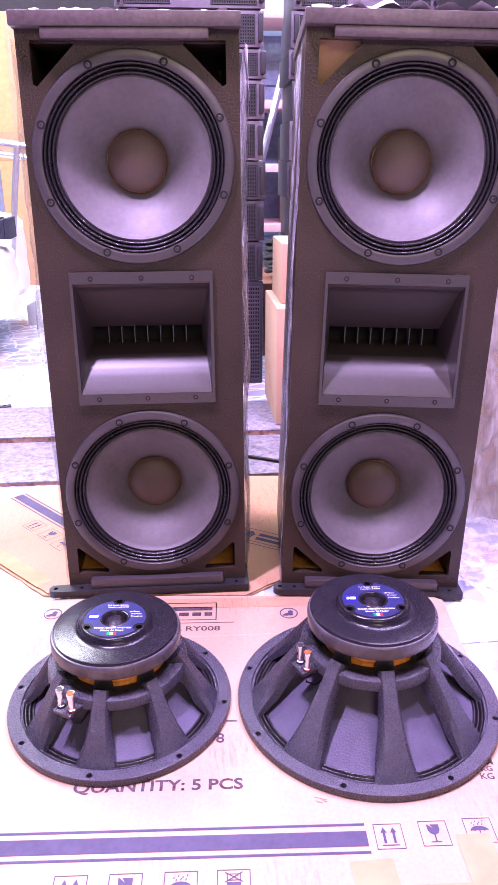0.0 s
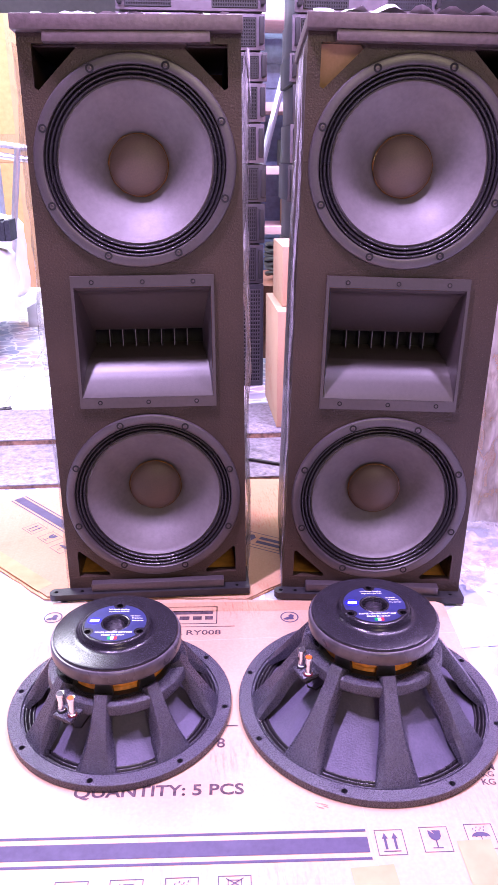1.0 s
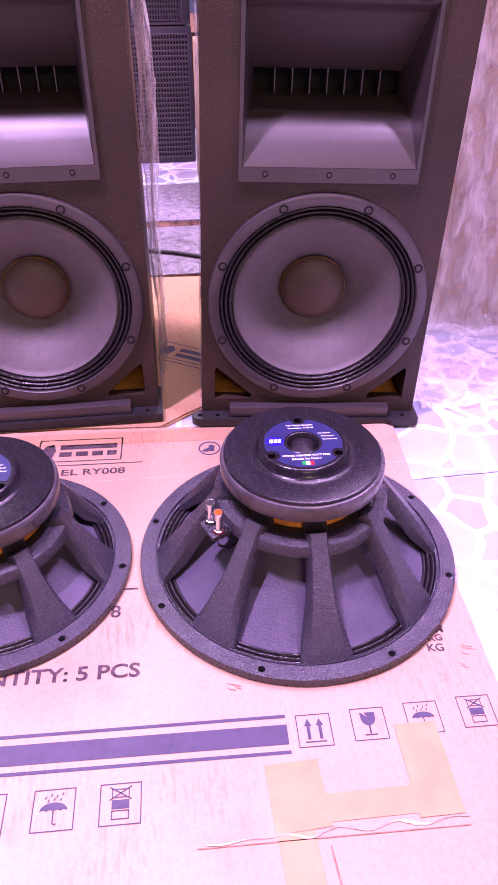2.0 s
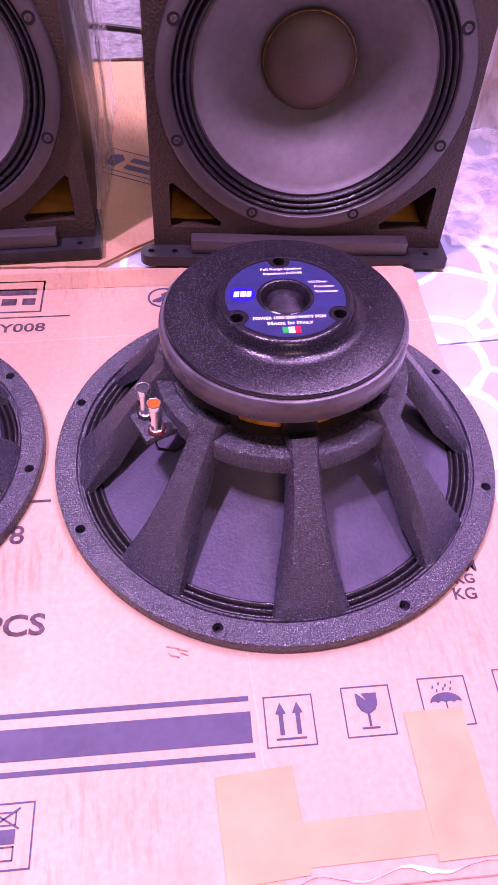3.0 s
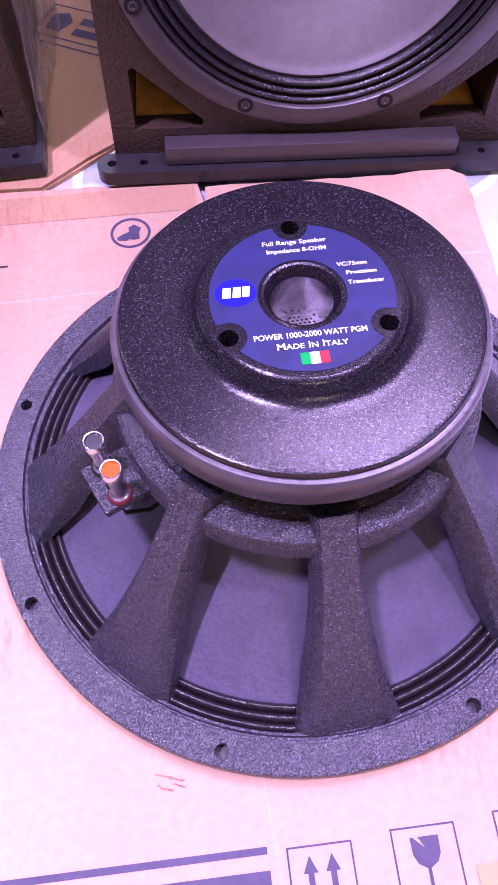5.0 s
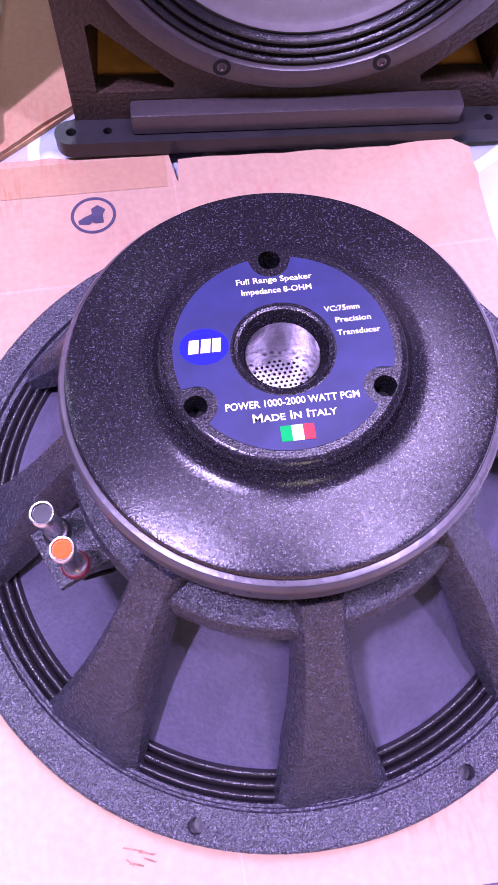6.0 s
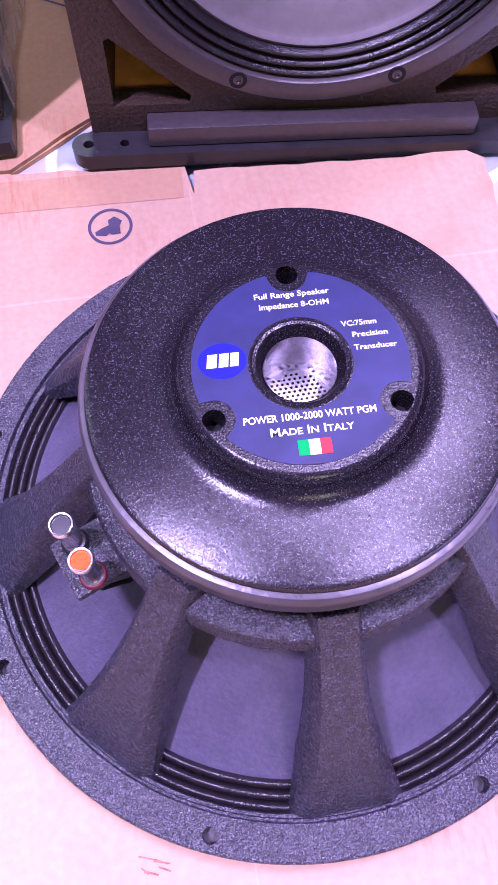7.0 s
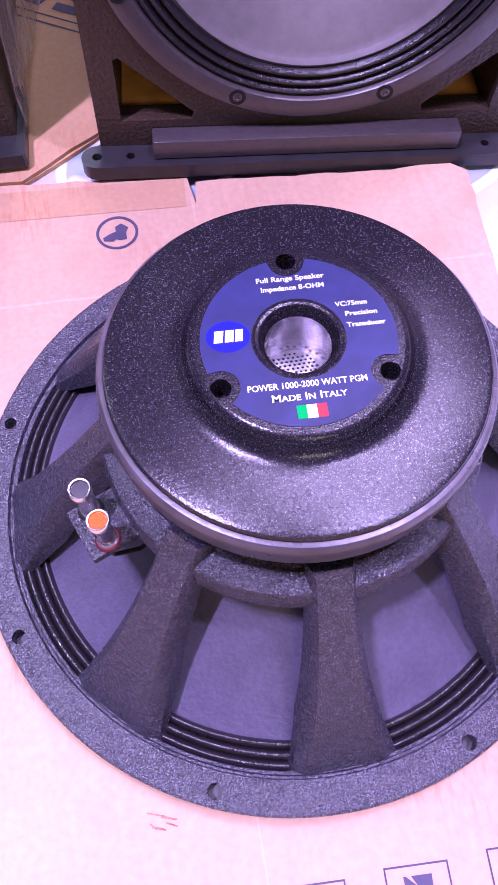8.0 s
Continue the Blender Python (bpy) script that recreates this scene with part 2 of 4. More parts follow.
def film_material():
    m = bpy.data.materials.new("clear_stretch_film")
    m.use_nodes = True
    nt = m.node_tree
    b = nt.nodes["Principled BSDF"]
    b.inputs["Base Color"].default_value = (0.9, 0.88, 0.95, 1)
    b.inputs["Roughness"].default_value = 0.09
    tr = nt.nodes.new("ShaderNodeBsdfTransparent")
    mix = nt.nodes.new("ShaderNodeMixShader")
    co = nt.nodes.new("ShaderNodeTexCoord")
    n = nt.nodes.new("ShaderNodeTexNoise")
    n.inputs["Scale"].default_value, n.inputs["Detail"].default_value, n.inputs["Distortion"].default_value = 40, 8, 0.5
    mp = nt.nodes.new("ShaderNodeMapping")
    mp.inputs["Scale"].default_value = (1, 1, 0.35)
    nt.links.new(co.outputs["Object"], mp.inputs[0])
    nt.links.new(mp.outputs[0], n.inputs["Vector"])
    r = nt.nodes.new("ShaderNodeMapRange")
    r.inputs[1].default_value, r.inputs[2].default_value, r.inputs[3].default_value, r.inputs[4].default_value = 0.40, 0.72, 0.26, 0.66
    nt.links.new(n.outputs["Fac"], r.inputs[0])
    nt.links.new(r.outputs[0], mix.inputs[0])
    nt.links.new(tr.outputs[0], mix.inputs[1])
    nt.links.new(b.outputs[0], mix.inputs[2])
    bp = nt.nodes.new("ShaderNodeBump")
    bp.inputs["Strength"].default_value, bp.inputs["Distance"].default_value = 1.0, 0.018
    nt.links.new(n.outputs["Fac"], bp.inputs["Height"])
    nt.links.new(bp.outputs["Normal"], b.inputs["Normal"])
    nt.links.new(mix.outputs[0], nt.nodes["Material Output"].inputs[0])
    return m


M_FILM = film_material()


def paving_material():
    """Glazed tile with an irregular stone print: blue-grey and pinkish cells in wide white joints."""
    m = bpy.data.materials.new("crazy_paving_glaze")
    m.use_nodes = True
    nt = m.node_tree
    b = nt.nodes["Principled BSDF"]
    b.inputs["Roughness"].default_value = 0.28
    co = nt.nodes.new("ShaderNodeTexCoord")
    wob = nt.nodes.new("ShaderNodeTexNoise")
    wob.inputs["Scale"].default_value = 9
    nt.links.new(co.outputs["Object"], wob.inputs["Vector"])
    mixv = nt.nodes.new("ShaderNodeMix")
    mixv.data_type = "RGBA"
    mixv.blend_type = "LINEAR_LIGHT"
    mixv.inputs[0].default_value = 0.035
    nt.links.new(co.outputs["Object"], mixv.inputs[6])
    nt.links.new(wob.outputs["Color"], mixv.inputs[7])
    edge, cell = nt.nodes.new("ShaderNodeTexVoronoi"), nt.nodes.new("ShaderNodeTexVoronoi")
    edge.feature = "DISTANCE_TO_EDGE"
    for v in (edge, cell):
        v.inputs["Scale"].default_value = 15.5
        nt.links.new(mixv.outputs[2], v.inputs["Vector"])
    r = nt.nodes.new("ShaderNodeMapRange")
    r.inputs[1].default_value, r.inputs[2].default_value = 0.055, 0.095
    nt.links.new(edge.outputs["Distance"], r.inputs[0])
    sep = nt.nodes.new("ShaderNodeSeparateColor")
    nt.links.new(cell.outputs["Color"], sep.inputs[0])
    tint = nt.nodes.new("ShaderNodeValToRGB")
    tint.color_ramp.elements[0].color, tint.color_ramp.elements[1].color = (0.31, 0.36, 0.48, 1), (0.56, 0.47, 0.51, 1)
    mid = tint.color_ramp.elements.new(0.55)
    mid.color = (0.41, 0.45, 0.57, 1)
    nt.links.new(sep.outputs[0], tint.inputs[0])
    fine = nt.nodes.new("ShaderNodeTexNoise")
    fine.inputs["Scale"].default_value, fine.inputs["Detail"].default_value = 45, 6
    nt.links.new(co.outputs["Object"], fine.inputs["Vector"])
    shade = nt.nodes.new("ShaderNodeMix")
    shade.data_type, shade.blend_type = "RGBA", "MULTIPLY"
    shade.inputs[0].default_value = 0.5
    nt.links.new(tint.outputs[0], shade.inputs[6])
    nt.links.new(fine.outputs["Color"], shade.inputs[7])
    bright = nt.nodes.new("ShaderNodeMix")
    bright.data_type = "RGBA"
    bright.inputs[0].default_value = 0.45
    nt.links.new(shade.outputs[2], bright.inputs[6])
    nt.links.new(tint.outputs[0], bright.inputs[7])
    mix = nt.nodes.new("ShaderNodeMix")
    mix.data_type = "RGBA"
    mix.inputs[6].default_value = (0.76, 0.76, 0.76, 1)
    nt.links.new(r.outputs[0], mix.inputs[0])
    nt.links.new(bright.outputs[2], mix.inputs[7])
    nt.links.new(mix.outputs[2], b.inputs["Base Color"])
    bp = nt.nodes.new("ShaderNodeBump")
    bp.inputs["Strength"].default_value, bp.inputs["Distance"].default_value = 0.4, 0.002
    nt.links.new(r.outputs[0], bp.inputs["Height"])
    nt.links.new(bp.outputs["Normal"], b.inputs["Normal"])
    return m


M_PAVING = paving_material()
M_GRANITE = material("speckled_terrazzo", (0.25, 0.23, 0.28), 0.4, grain=120, spots=50, second=(0.055, 0.050, 0.066))
M_GRANEDGE = material("brown_slab_edge", (0.28, 0.17, 0.12), 0.7, var=0.4, grain=90, spots=40)


# ---- mesh helpers ----
def thing(name, m, label, category, group="", kind=""):
    ob = new(name)
    ob.matrix_world = m
    ob.empty_display_size = 0.05
    return tagged(ob, label, category, group, kind)


def finish(bm, name, mat, angle=35):
    me = bpy.data.meshes.new(name)
    bmesh.ops.recalc_face_normals(bm, faces=bm.faces)
    bm.to_mesh(me)
    bm.free()
    me.materials.append(mat)
    me.polygons.foreach_set("use_smooth", [True] * len(me.polygons))
    me.set_sharp_from_angle(angle=radians(angle))
    return me


def part(name, bm, mat, parent, label="", m=None, angle=35):
    me = bm if isinstance(bm, bpy.types.Mesh) else finish(bm, name, mat, angle)
    ob = new(name, me)
    ob.parent = parent
    if m is not None:
        ob.matrix_basis = m
    return tagged(ob, label)


def solid(name, bm, mat, m, label, category, group="", kind="", angle=35):
    ob = new(name, finish(bm, name, mat, angle))
    ob.matrix_world = m
    return tagged(ob, label, category, group, kind)


def add_box(bm, x0, x1, y0, y1, z0, z1, bevel=0.0):
    vs = [bm.verts.new((x, y, z)) for z in (z0, z1) for x, y in ((x0, y0), (x1, y0), (x1, y1), (x0, y1))]
    fs = [bm.faces.new([vs[i] for i in q]) for q in ((3, 2, 1, 0), (4, 5, 6, 7), (0, 1, 5, 4), (1, 2, 6, 5), (2, 3, 7, 6), (3, 0, 4, 7))]
    if bevel:
        es = list({e for f in fs for e in f.edges})
        bmesh.ops.bevel(bm, geom=es, offset=bevel, segments=2, profile=0.6, affect="EDGES")
    return bm


def box(*a, bevel=0.0):
    return add_box(bmesh.new(), *a, bevel=bevel)


def add_lathe(bm, profile, seg=64, axis="z", a0=0.0, a1=360.0):
    """Turns (r, h) points round z; a full turn closes on itself."""
    full = abs(a1 - a0 - 360) < 1e-6
    n = seg if full else seg + 1
    rings = []
    for k in range(n):
        a = radians(a0 + (a1 - a0) * k / seg)
        rings.append([bm.verts.new((r * math.cos(a), r * math.sin(a), h)) for r, h in profile])
    for k in range(seg):
        p, q = rings[k], rings[(k + 1) % n]
        for i in range(len(profile) - 1):
            if profile[i][0] < 1e-7:
                bm.faces.new((p[i], p[i + 1], q[i + 1]))
            elif profile[i + 1][0] < 1e-7:
                bm.faces.new((p[i], p[i + 1], q[i]))
            else:
                bm.faces.new((p[i], p[i + 1], q[i + 1], q[i]))
    if any(r < 1e-7 for r, h in profile):
        bmesh.ops.remove_doubles(bm, verts=bm.verts, dist=1e-7)
    return bm


def lathe(profile, seg=64, a0=0.0, a1=360.0):
    return add_lathe(bmesh.new(), profile, seg, "z", a0, a1)


def circle(r, n, cx=0.0, cy=0.0, a0=0.0):
    return [(cx + r * math.cos(2 * math.pi * k / n + a0), cy + r * math.sin(2 * math.pi * k / n + a0)) for k in range(n)]


def holed(outer, holes, z0, z1, bottom=True, bm=None):
    """A flat piece between z0 and z1 with its outline and its openings."""
    bm = bm or bmesh.new()
    for z in ((z1, z0) if bottom else (z1,)):
        edges = []
        for loop in (outer, *holes):
            vs = [bm.verts.new((x, y, z)) for x, y in loop]
            edges += [bm.edges.new((vs[i], vs[(i + 1) % len(vs)])) for i in range(len(vs))]
        bmesh.ops.triangle_fill(bm, use_beauty=True, use_dissolve=False, edges=edges)
    for loop in (outer, *holes):
        top = [bm.verts.new((x, y, z1)) for x, y in loop]
        low = [bm.verts.new((x, y, z0)) for x, y in loop]
        for i in range(len(loop)):
            j = (i + 1) % len(loop)
            bm.faces.new((top[i], top[j], low[j], low[i]))
    bmesh.ops.remove_doubles(bm, verts=bm.verts, dist=1e-6)
    return bm


def flat(pts, z):
    bm = bmesh.new()
    bm.faces.new([bm.verts.new((x, y, z)) for x, y in pts])
    return bm


def turned(bm, m):
    bmesh.ops.transform(bm, matrix=m, verts=bm.verts)
    return bm


def lettering(text, size, bold=0.0, caps=False, width=0.0, align="CENTER"):
    """A flat mesh of the words, in the built-in font, lying in xy with its middle at the origin."""
    cu = bpy.data.curves.new("words", "FONT")
    cu.body, cu.size, cu.align_x, cu.align_y, cu.offset, cu.resolution_u = text, size, align, "CENTER", bold, 3
    if caps:
        cu.small_caps_scale = 0.78
        for c, f in zip(text, cu.body_format):
            f.use_small_caps = c.islower()
    ob = bpy.data.objects.new("words", cu)
    scene.collection.objects.link(ob)
    dg = bpy.context.evaluated_depsgraph_get()
    dg.update()
    me = bpy.data.meshes.new_from_object(ob.evaluated_get(dg))
    bpy.data.objects.remove(ob)
    bpy.data.curves.remove(cu)
    if width:
        xs = [v.co.x for v in me.vertices]
        k = width / (max(xs) - min(xs))
        for v in me.vertices:
            v.co.x *= k
    return me


def words(parent, text, x, y, z, size, mat, rot=0.0, bold=0.0, caps=False, width=0.0, name="lettering", label=""):
    me = lettering(text, size, bold, caps, width)
    me.name = name
    me.materials.clear()
    me.materials.append(mat)
    return part(name, me, mat, parent, label, pose(x, y, z, 0, 0, rot))


def tube(points, radius, seg=10):
    bm = bmesh.new()
    pts = [Vector(p) for p in points]
    rings = []
    for i, p in enumerate(pts):
        d = (pts[min(i + 1, len(pts) - 1)] - pts[max(i - 1, 0)]).normalized()
        q = d.to_track_quat("Z", "Y")
        rings.append([bm.verts.new(p + q @ Vector((radius * math.cos(2 * math.pi * k / seg), radius * math.sin(2 * math.pi * k / seg), 0))) for k in range(seg)])
    for a, b in zip(rings, rings[1:]):
        for k in range(seg):
            bm.faces.new((a[k], a[(k + 1) % seg], b[(k + 1) % seg], b[k]))
    bm.faces.new(rings[0]), bm.faces.new(rings[-1])
    return bm


def crumpled(w, h, nx, ny, depth, scale, seed):
    """A wrinkled sheet in xz, w wide and h high, standing on z = 0."""
    bm = bmesh.new()
    grid = []
    for j in range(ny + 1):
        row = []
        for i in range(nx + 1):
            u, v = w * i / nx, h * j / ny
            p = Vector((u * scale, v * scale * 0.45, seed))
            d = depth * (noise.noise(p) + 0.5 * abs(noise.noise(p * 2.3)) + 0.3 * noise.noise(p * 5.1))
            row.append(bm.verts.new((u + 0.4 * depth * noise.noise(p * 1.7 + Vector((9, 0, 0))), d, v)))
        grid.append(row)
    for j in range(ny):
        for i in range(nx):
            bm.faces.new((grid[j][i], grid[j][i + 1], grid[j + 1][i + 1], grid[j + 1][i]))
    return bm


# ---- loose woofers lying face down ----
def loose_woofer(loc, R, drop, spoke0, hole0, turn, label):
    """R: the rim's radius; drop: how much lower than the tall one the motor sits."""
    g = thing("loose_woofer", pose(*loc), label, "loudspeaker driver", "woofers on the carton")
    top, plate, mag1, mag0 = 0.176 - drop, 0.165 - drop, 0.161 - drop, 0.140 - drop
    ring1, ring0 = 0.1130 - drop, 0.077 - drop
    crest = 0.1245 - drop
    k = R - 0.022
    # rim with bolt holes
    holes = [circle(0.0042, 14, (R - 0.0085) * math.cos(radians(hole0 + 45 * i)), (R - 0.0085) * math.sin(radians(hole0 + 45 * i))) for i in range(8)]
    bm = holed(circle(R - 0.0015, 128), [circle(R - 0.0185, 128)] + holes, 0.0, 0.012, bottom=False)
    add_lathe(bm, [(R - 0.0015, 0.012), (R - 0.0004, 0.0115), (R, 0.0103), (R, 0.0012), (R - 0.0012, 0)], 128)
    add_lathe(bm, [(R - 0.0185, 0.012), (R - 0.0192, 0.0085), (R - 0.0205, 0.0085), (R - 0.0212, 0.0105), (k - 0.0008, 0.0100), (k - 0.0014, 0.0040)], 128)
    part("rim", bm, M_CAST, g, "crackle-coated mounting rim with bolt holes")
    # black ring added under the rim, painting shade into the bolt holes
    part("hole_shade_ring", lathe([(R - 0.0205, 0.0002), (R - 0.0205, 0.0012), (R - 0.0025, 0.0012), (R - 0.0025, 0.0002)], 96), M_CASTIN, g, "thin black ring that shades the rim's bolt holes")
    # surround
    prof = [(k + 0.004, 0.0030)]
    for i in range(37):
        u = i / 36
        prof.append((k - 0.001 - 0.0165 * u, 0.0035 + 0.0042 * abs(math.sin(math.pi * 3 * u)) ** 0.7))
    part("surround", lathe(prof, 128), M_SURROUND, g, "glossy black ridged cloth surround", angle=60)
    # cone
    r0, z0, r1, z1 = k - 0.017, 0.0045, 0.058, ring0 + 0.012
    prof = [(r0 + (r1 - r0) * u, z0 + (z1 - z0) * (u ** 1.06)) for u in [i / 14 for i in range(15)]]
    part("cone", lathe(prof, 96), M_CONEBACK, g, "black paper cone seen from behind")
    # hub ring
    part("hub_ring", lathe([(0.074, ring1 - 0.0195), (0.094, ring1 - 0.0195), (0.1005, ring1 - 0.0175), (0.1020, ring1 - 0.0150), (0.1008, ring1 - 0.0040), (0.0995, ring1 - 0.0015), (0.0965, ring1), (0.0885, ring1),
                            (0.0865, ring1 - 0.0012), (0.074, ring1 - 0.0012), (0.074, ring1 - 0.0195)], 96), M_CAST, g, angle=30)
    # spokes
    n = 16
    for i in range(8):
        bm, rows = bmesh.new(), []
        for j in range(n + 1):
            s = j / n
            r = (k + 0.0015) - (k + 0.0015 - 0.0925) * s
            z = 0.0105 + (crest - 0.0105) * (s ** 0.97)
            w = 0.0122 + 0.0195 * (1 - s) ** 2.3 * (R / 0.196)
            th = 0.020 - 0.002 * s
            sl = math.atan2(crest - 0.0105, k - 0.0925)
            nx, nz = math.sin(sl), math.cos(sl)
            sect = [(-w, th), (-w * 0.97, 0.0075), (-w * 0.76, 0.0009), (-w * 0.70, 0.0), (w * 0.70, 0.0), (w * 0.76, 0.0009), (w * 0.97, 0.0075), (w, th)]
            row = []
            for u, d in sect:
                rr = r - d * nx * (0.15 + 0.85 * min(1, 4 * s))
                zz = max(0.004, z - d * nz)
                # the broad foot follows the rim's curve
                bend = (math.sqrt(max(1e-9, rr * rr - u * u)) if abs(u) < rr else 0) if s < 0.5 else None
                x = bend + (rr - bend) * min(1, 2 * s) if bend is not None else rr
                row.append(bm.verts.new((x, u, zz)))
            rows.append(row)
        for a, b in zip(rows, rows[1:]):
            for q in range(8):
                bm.faces.new((a[q], a[(q + 1) % 8], b[(q + 1) % 8], b[q]))
        bm.faces.new(rows[0]), bm.faces.new(rows[-1])
        turned(bm, pose(0, 0, 0, 0, 0, spoke0 + 45 * i))
        part("spoke", bm, M_CAST, g, angle=28)
    # neck: eight posts with windows between them, the spider behind
    for i in range(8):
        bm, vs = bmesh.new(), []
        for r in (0.073, 0.080):
            for h, w in ((ring1 - 0.004, 11.0), (mag0 + 0.002, 6.5)):
                for sgn in (-1, 1):
                    t = radians(spoke0 + 45 * i + sgn * w)
                    vs.append(bm.verts.new((r * math.cos(t), r * math.sin(t), h)))
        for q in ((0, 1, 3, 2), (4, 6, 7, 5), (0, 2, 6, 4), (1, 5, 7, 3), (0, 4, 5, 1), (2, 3, 7, 6)):
            bm.faces.new([vs[v] for v in q])
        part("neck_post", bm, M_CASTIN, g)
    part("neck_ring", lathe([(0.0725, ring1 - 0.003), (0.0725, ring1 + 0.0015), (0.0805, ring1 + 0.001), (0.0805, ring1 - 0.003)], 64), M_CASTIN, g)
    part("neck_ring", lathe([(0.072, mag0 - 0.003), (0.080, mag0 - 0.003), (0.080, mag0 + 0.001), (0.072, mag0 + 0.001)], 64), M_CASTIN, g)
    prof = [(0.0705 + 0.0018 * math.sin(i * 1.6), ring0 + 0.006 + (mag0 - ring0 - 0.006) * i / 24) for i in range(25)]
    part("spider", lathe(prof, 64), M_SPIDER, g, "amber spider cloth behind the windows", angle=70)
    # motor
    part("magnet", lathe([(0.040, mag0), (0.0905, mag0), (0.0924, mag0 + 0.0012), (0.0933, mag0 + 0.004), (0.0936, mag1 - 0.005), (0.0928, mag1 - 0.0018),
                          (0.0916, mag1 - 0.0005), (0.0890, mag1), (0.080, mag1)], 128), M_FERRITE, g, "dull grey ferrite magnet ring")
    bolts = [(0.0428 * math.cos(radians(90 + 120 * i + turn)), 0.0428 * math.sin(radians(90 + 120 * i + turn))) for i in range(3)]
    bm = holed(circle(0.0470, 96), [circle(0.0205, 48)] + [circle(0.0047, 20, x, y) for x, y in bolts], top - 0.014, top, bottom=False)
    prof = [(0.0470, top), (0.0485, top - 0.0004), (0.0500, top - 0.0018), (0.0511, top - 0.0042), (0.0522, plate + 0.0042), (0.0545, plate + 0.0018), (0.058, plate + 0.0005), (0.062, plate),
            (0.0866, plate), (0.0886, plate - 0.0006), (0.0895, plate - 0.0022), (0.0895, mag1 - 0.001)]
    add_lathe(bm, prof, 128)
    add_lathe(bm, [(0.0205, top), (0.0195, top + 0.0006), (0.0182, top + 0.0002), (0.0158, top - 0.0042), (0.0152, top - 0.006)], 64)
    bmesh.ops.remove_doubles(bm, verts=bm.verts, dist=2e-5)
    back = part("back_plate", bm, M_PLATE, g, "black orange-peel painted back plate", angle=40)
    for x, y in bolts:
        part("bolt_socket", flat(circle(0.0046, 16, x, y), top - 0.0135), M_HOLE, back)
    part("vent_sleeve", lathe([(0.0151, top - 0.005), (0.0149, top - 0.030), (0.0149, top - 0.062)], 64), M_SLEEVE, back, "polished vent sleeve")
    dots = [circle(0.00075, 6, 0.0024 * (i + 0.5 * (j % 2)), 0.0021 * j) for i in range(-7, 8) for j in range(-7, 8)]
    dots = [c for c in dots if max(math.hypot(*p) for p in c) < 0.0142]
    part("vent_screen", holed(circle(0.0149, 48), dots, top - 0.0335, top - 0.033, bottom=False), M_MESH, back, "perforated metal vent screen")
    # label with notches for the bolts
    outline = []
    for i in range(240):
        a = 2 * math.pi * i / 240
        r = 0.0440
        for x, y in bolts:
            d = a - math.atan2(y, x)
            b, nr = 0.0428, 0.0086
            if math.cos(d) > 0 and abs(math.sin(d)) < nr / b:
                r = min(r, b * math.cos(d) - math.sqrt(nr * nr - (b * math.sin(d)) ** 2))
        outline.append((r * math.cos(a), r * math.sin(a)))
    lab = part("label", holed(outline, [circle(0.0212, 64)], top - 0.0006, top + 0.00035), M_LABEL, g, "round navy blue maker's label")
    zt = top + 0.0006
    c, s = math.cos(radians(turn)), math.sin(radians(turn))

    def put(text, x, y, size, width, **kw):
        words(lab, text, x * c - y * s, x * s + y * c, zt, size, M_WHITE, turn, width=width, **kw)

    put("Full Range Speaker", 0.0005, 0.0325, 0.0038, 0.0315, bold=0.00004)
    put("Impedance 8-OHM", 0.0010, 0.0272, 0.0038, 0.0290, bold=0.00004)
    put("VC:75mm", 0.0262, 0.0155, 0.0035, 0.0145, bold=0.00004)
    put("Precision", 0.0298, 0.0100, 0.0035, 0.0145, bold=0.00004)
    put("Transducer", 0.0310, 0.0040, 0.0035, 0.0175, bold=0.00004)
    put("POWER 1000-2000 WATT PGM", 0.0002, -0.0238, 0.0043, 0.0520, bold=0.00008)
    put("Made In Italy", 0.0, -0.0297, 0.0050, 0.0325, bold=0.00008, caps=True)
    for i, mat in enumerate((M_GREEN, M_WHITE, M_RED)):
        x0 = -0.0062 + 0.0043 * i
        part("flag_stripe", turned(box(x0, x0 + 0.0043, -0.0402, -0.0338, zt - 0.0004, zt), pose(0, 0, 0, 0, 0, turn)), mat, lab)
    bm = bmesh.new()
    bm.faces.new([bm.verts.new((-0.0312 + 0.0098 * math.cos(a), 0.0042 + 0.0082 * math.sin(a), zt - 0.0001)) for a in [2 * math.pi * i / 48 for i in range(48)]])
    badge = part("badge", turned(bm, pose(0, 0, 0, 0, 0, turn)), M_BLUE, lab, "royal blue oval maker's badge")
    for x0, wd in ((-0.0378, 0.0040), (-0.0329, 0.0038), (-0.0284, 0.0034)):
        bm = bmesh.new()
        bm.faces.new([bm.verts.new(p) for p in ((x0, 0.0012, zt + 0.0001), (x0 + wd, 0.0012, zt + 0.0001), (x0 + wd + 0.0009, 0.0074, zt + 0.0001), (x0 + 0.0009, 0.0074, zt + 0.0001))])
        part("badge_bar", turned(bm, pose(0, 0, 0, 0, 0, turn)), M_WHITE, lab)
    # terminals on a bracket between two spokes
    ta = spoke0 - 67.5 if drop == 0 else spoke0 - 22.5
    zt = 0.103 - drop
    bm = box(0.086, 0.126, -0.0150, 0.0150, zt - 0.006, zt, bevel=0.0015)
    add_box(bm, 0.086, 0.096, -0.021, 0.021, zt - 0.012, zt + 0.004, bevel=0.002)
    bracket = part("terminal_bracket", turned(bm, pose(0, 0, 0, 0, 0, ta)), M_CAST, g)
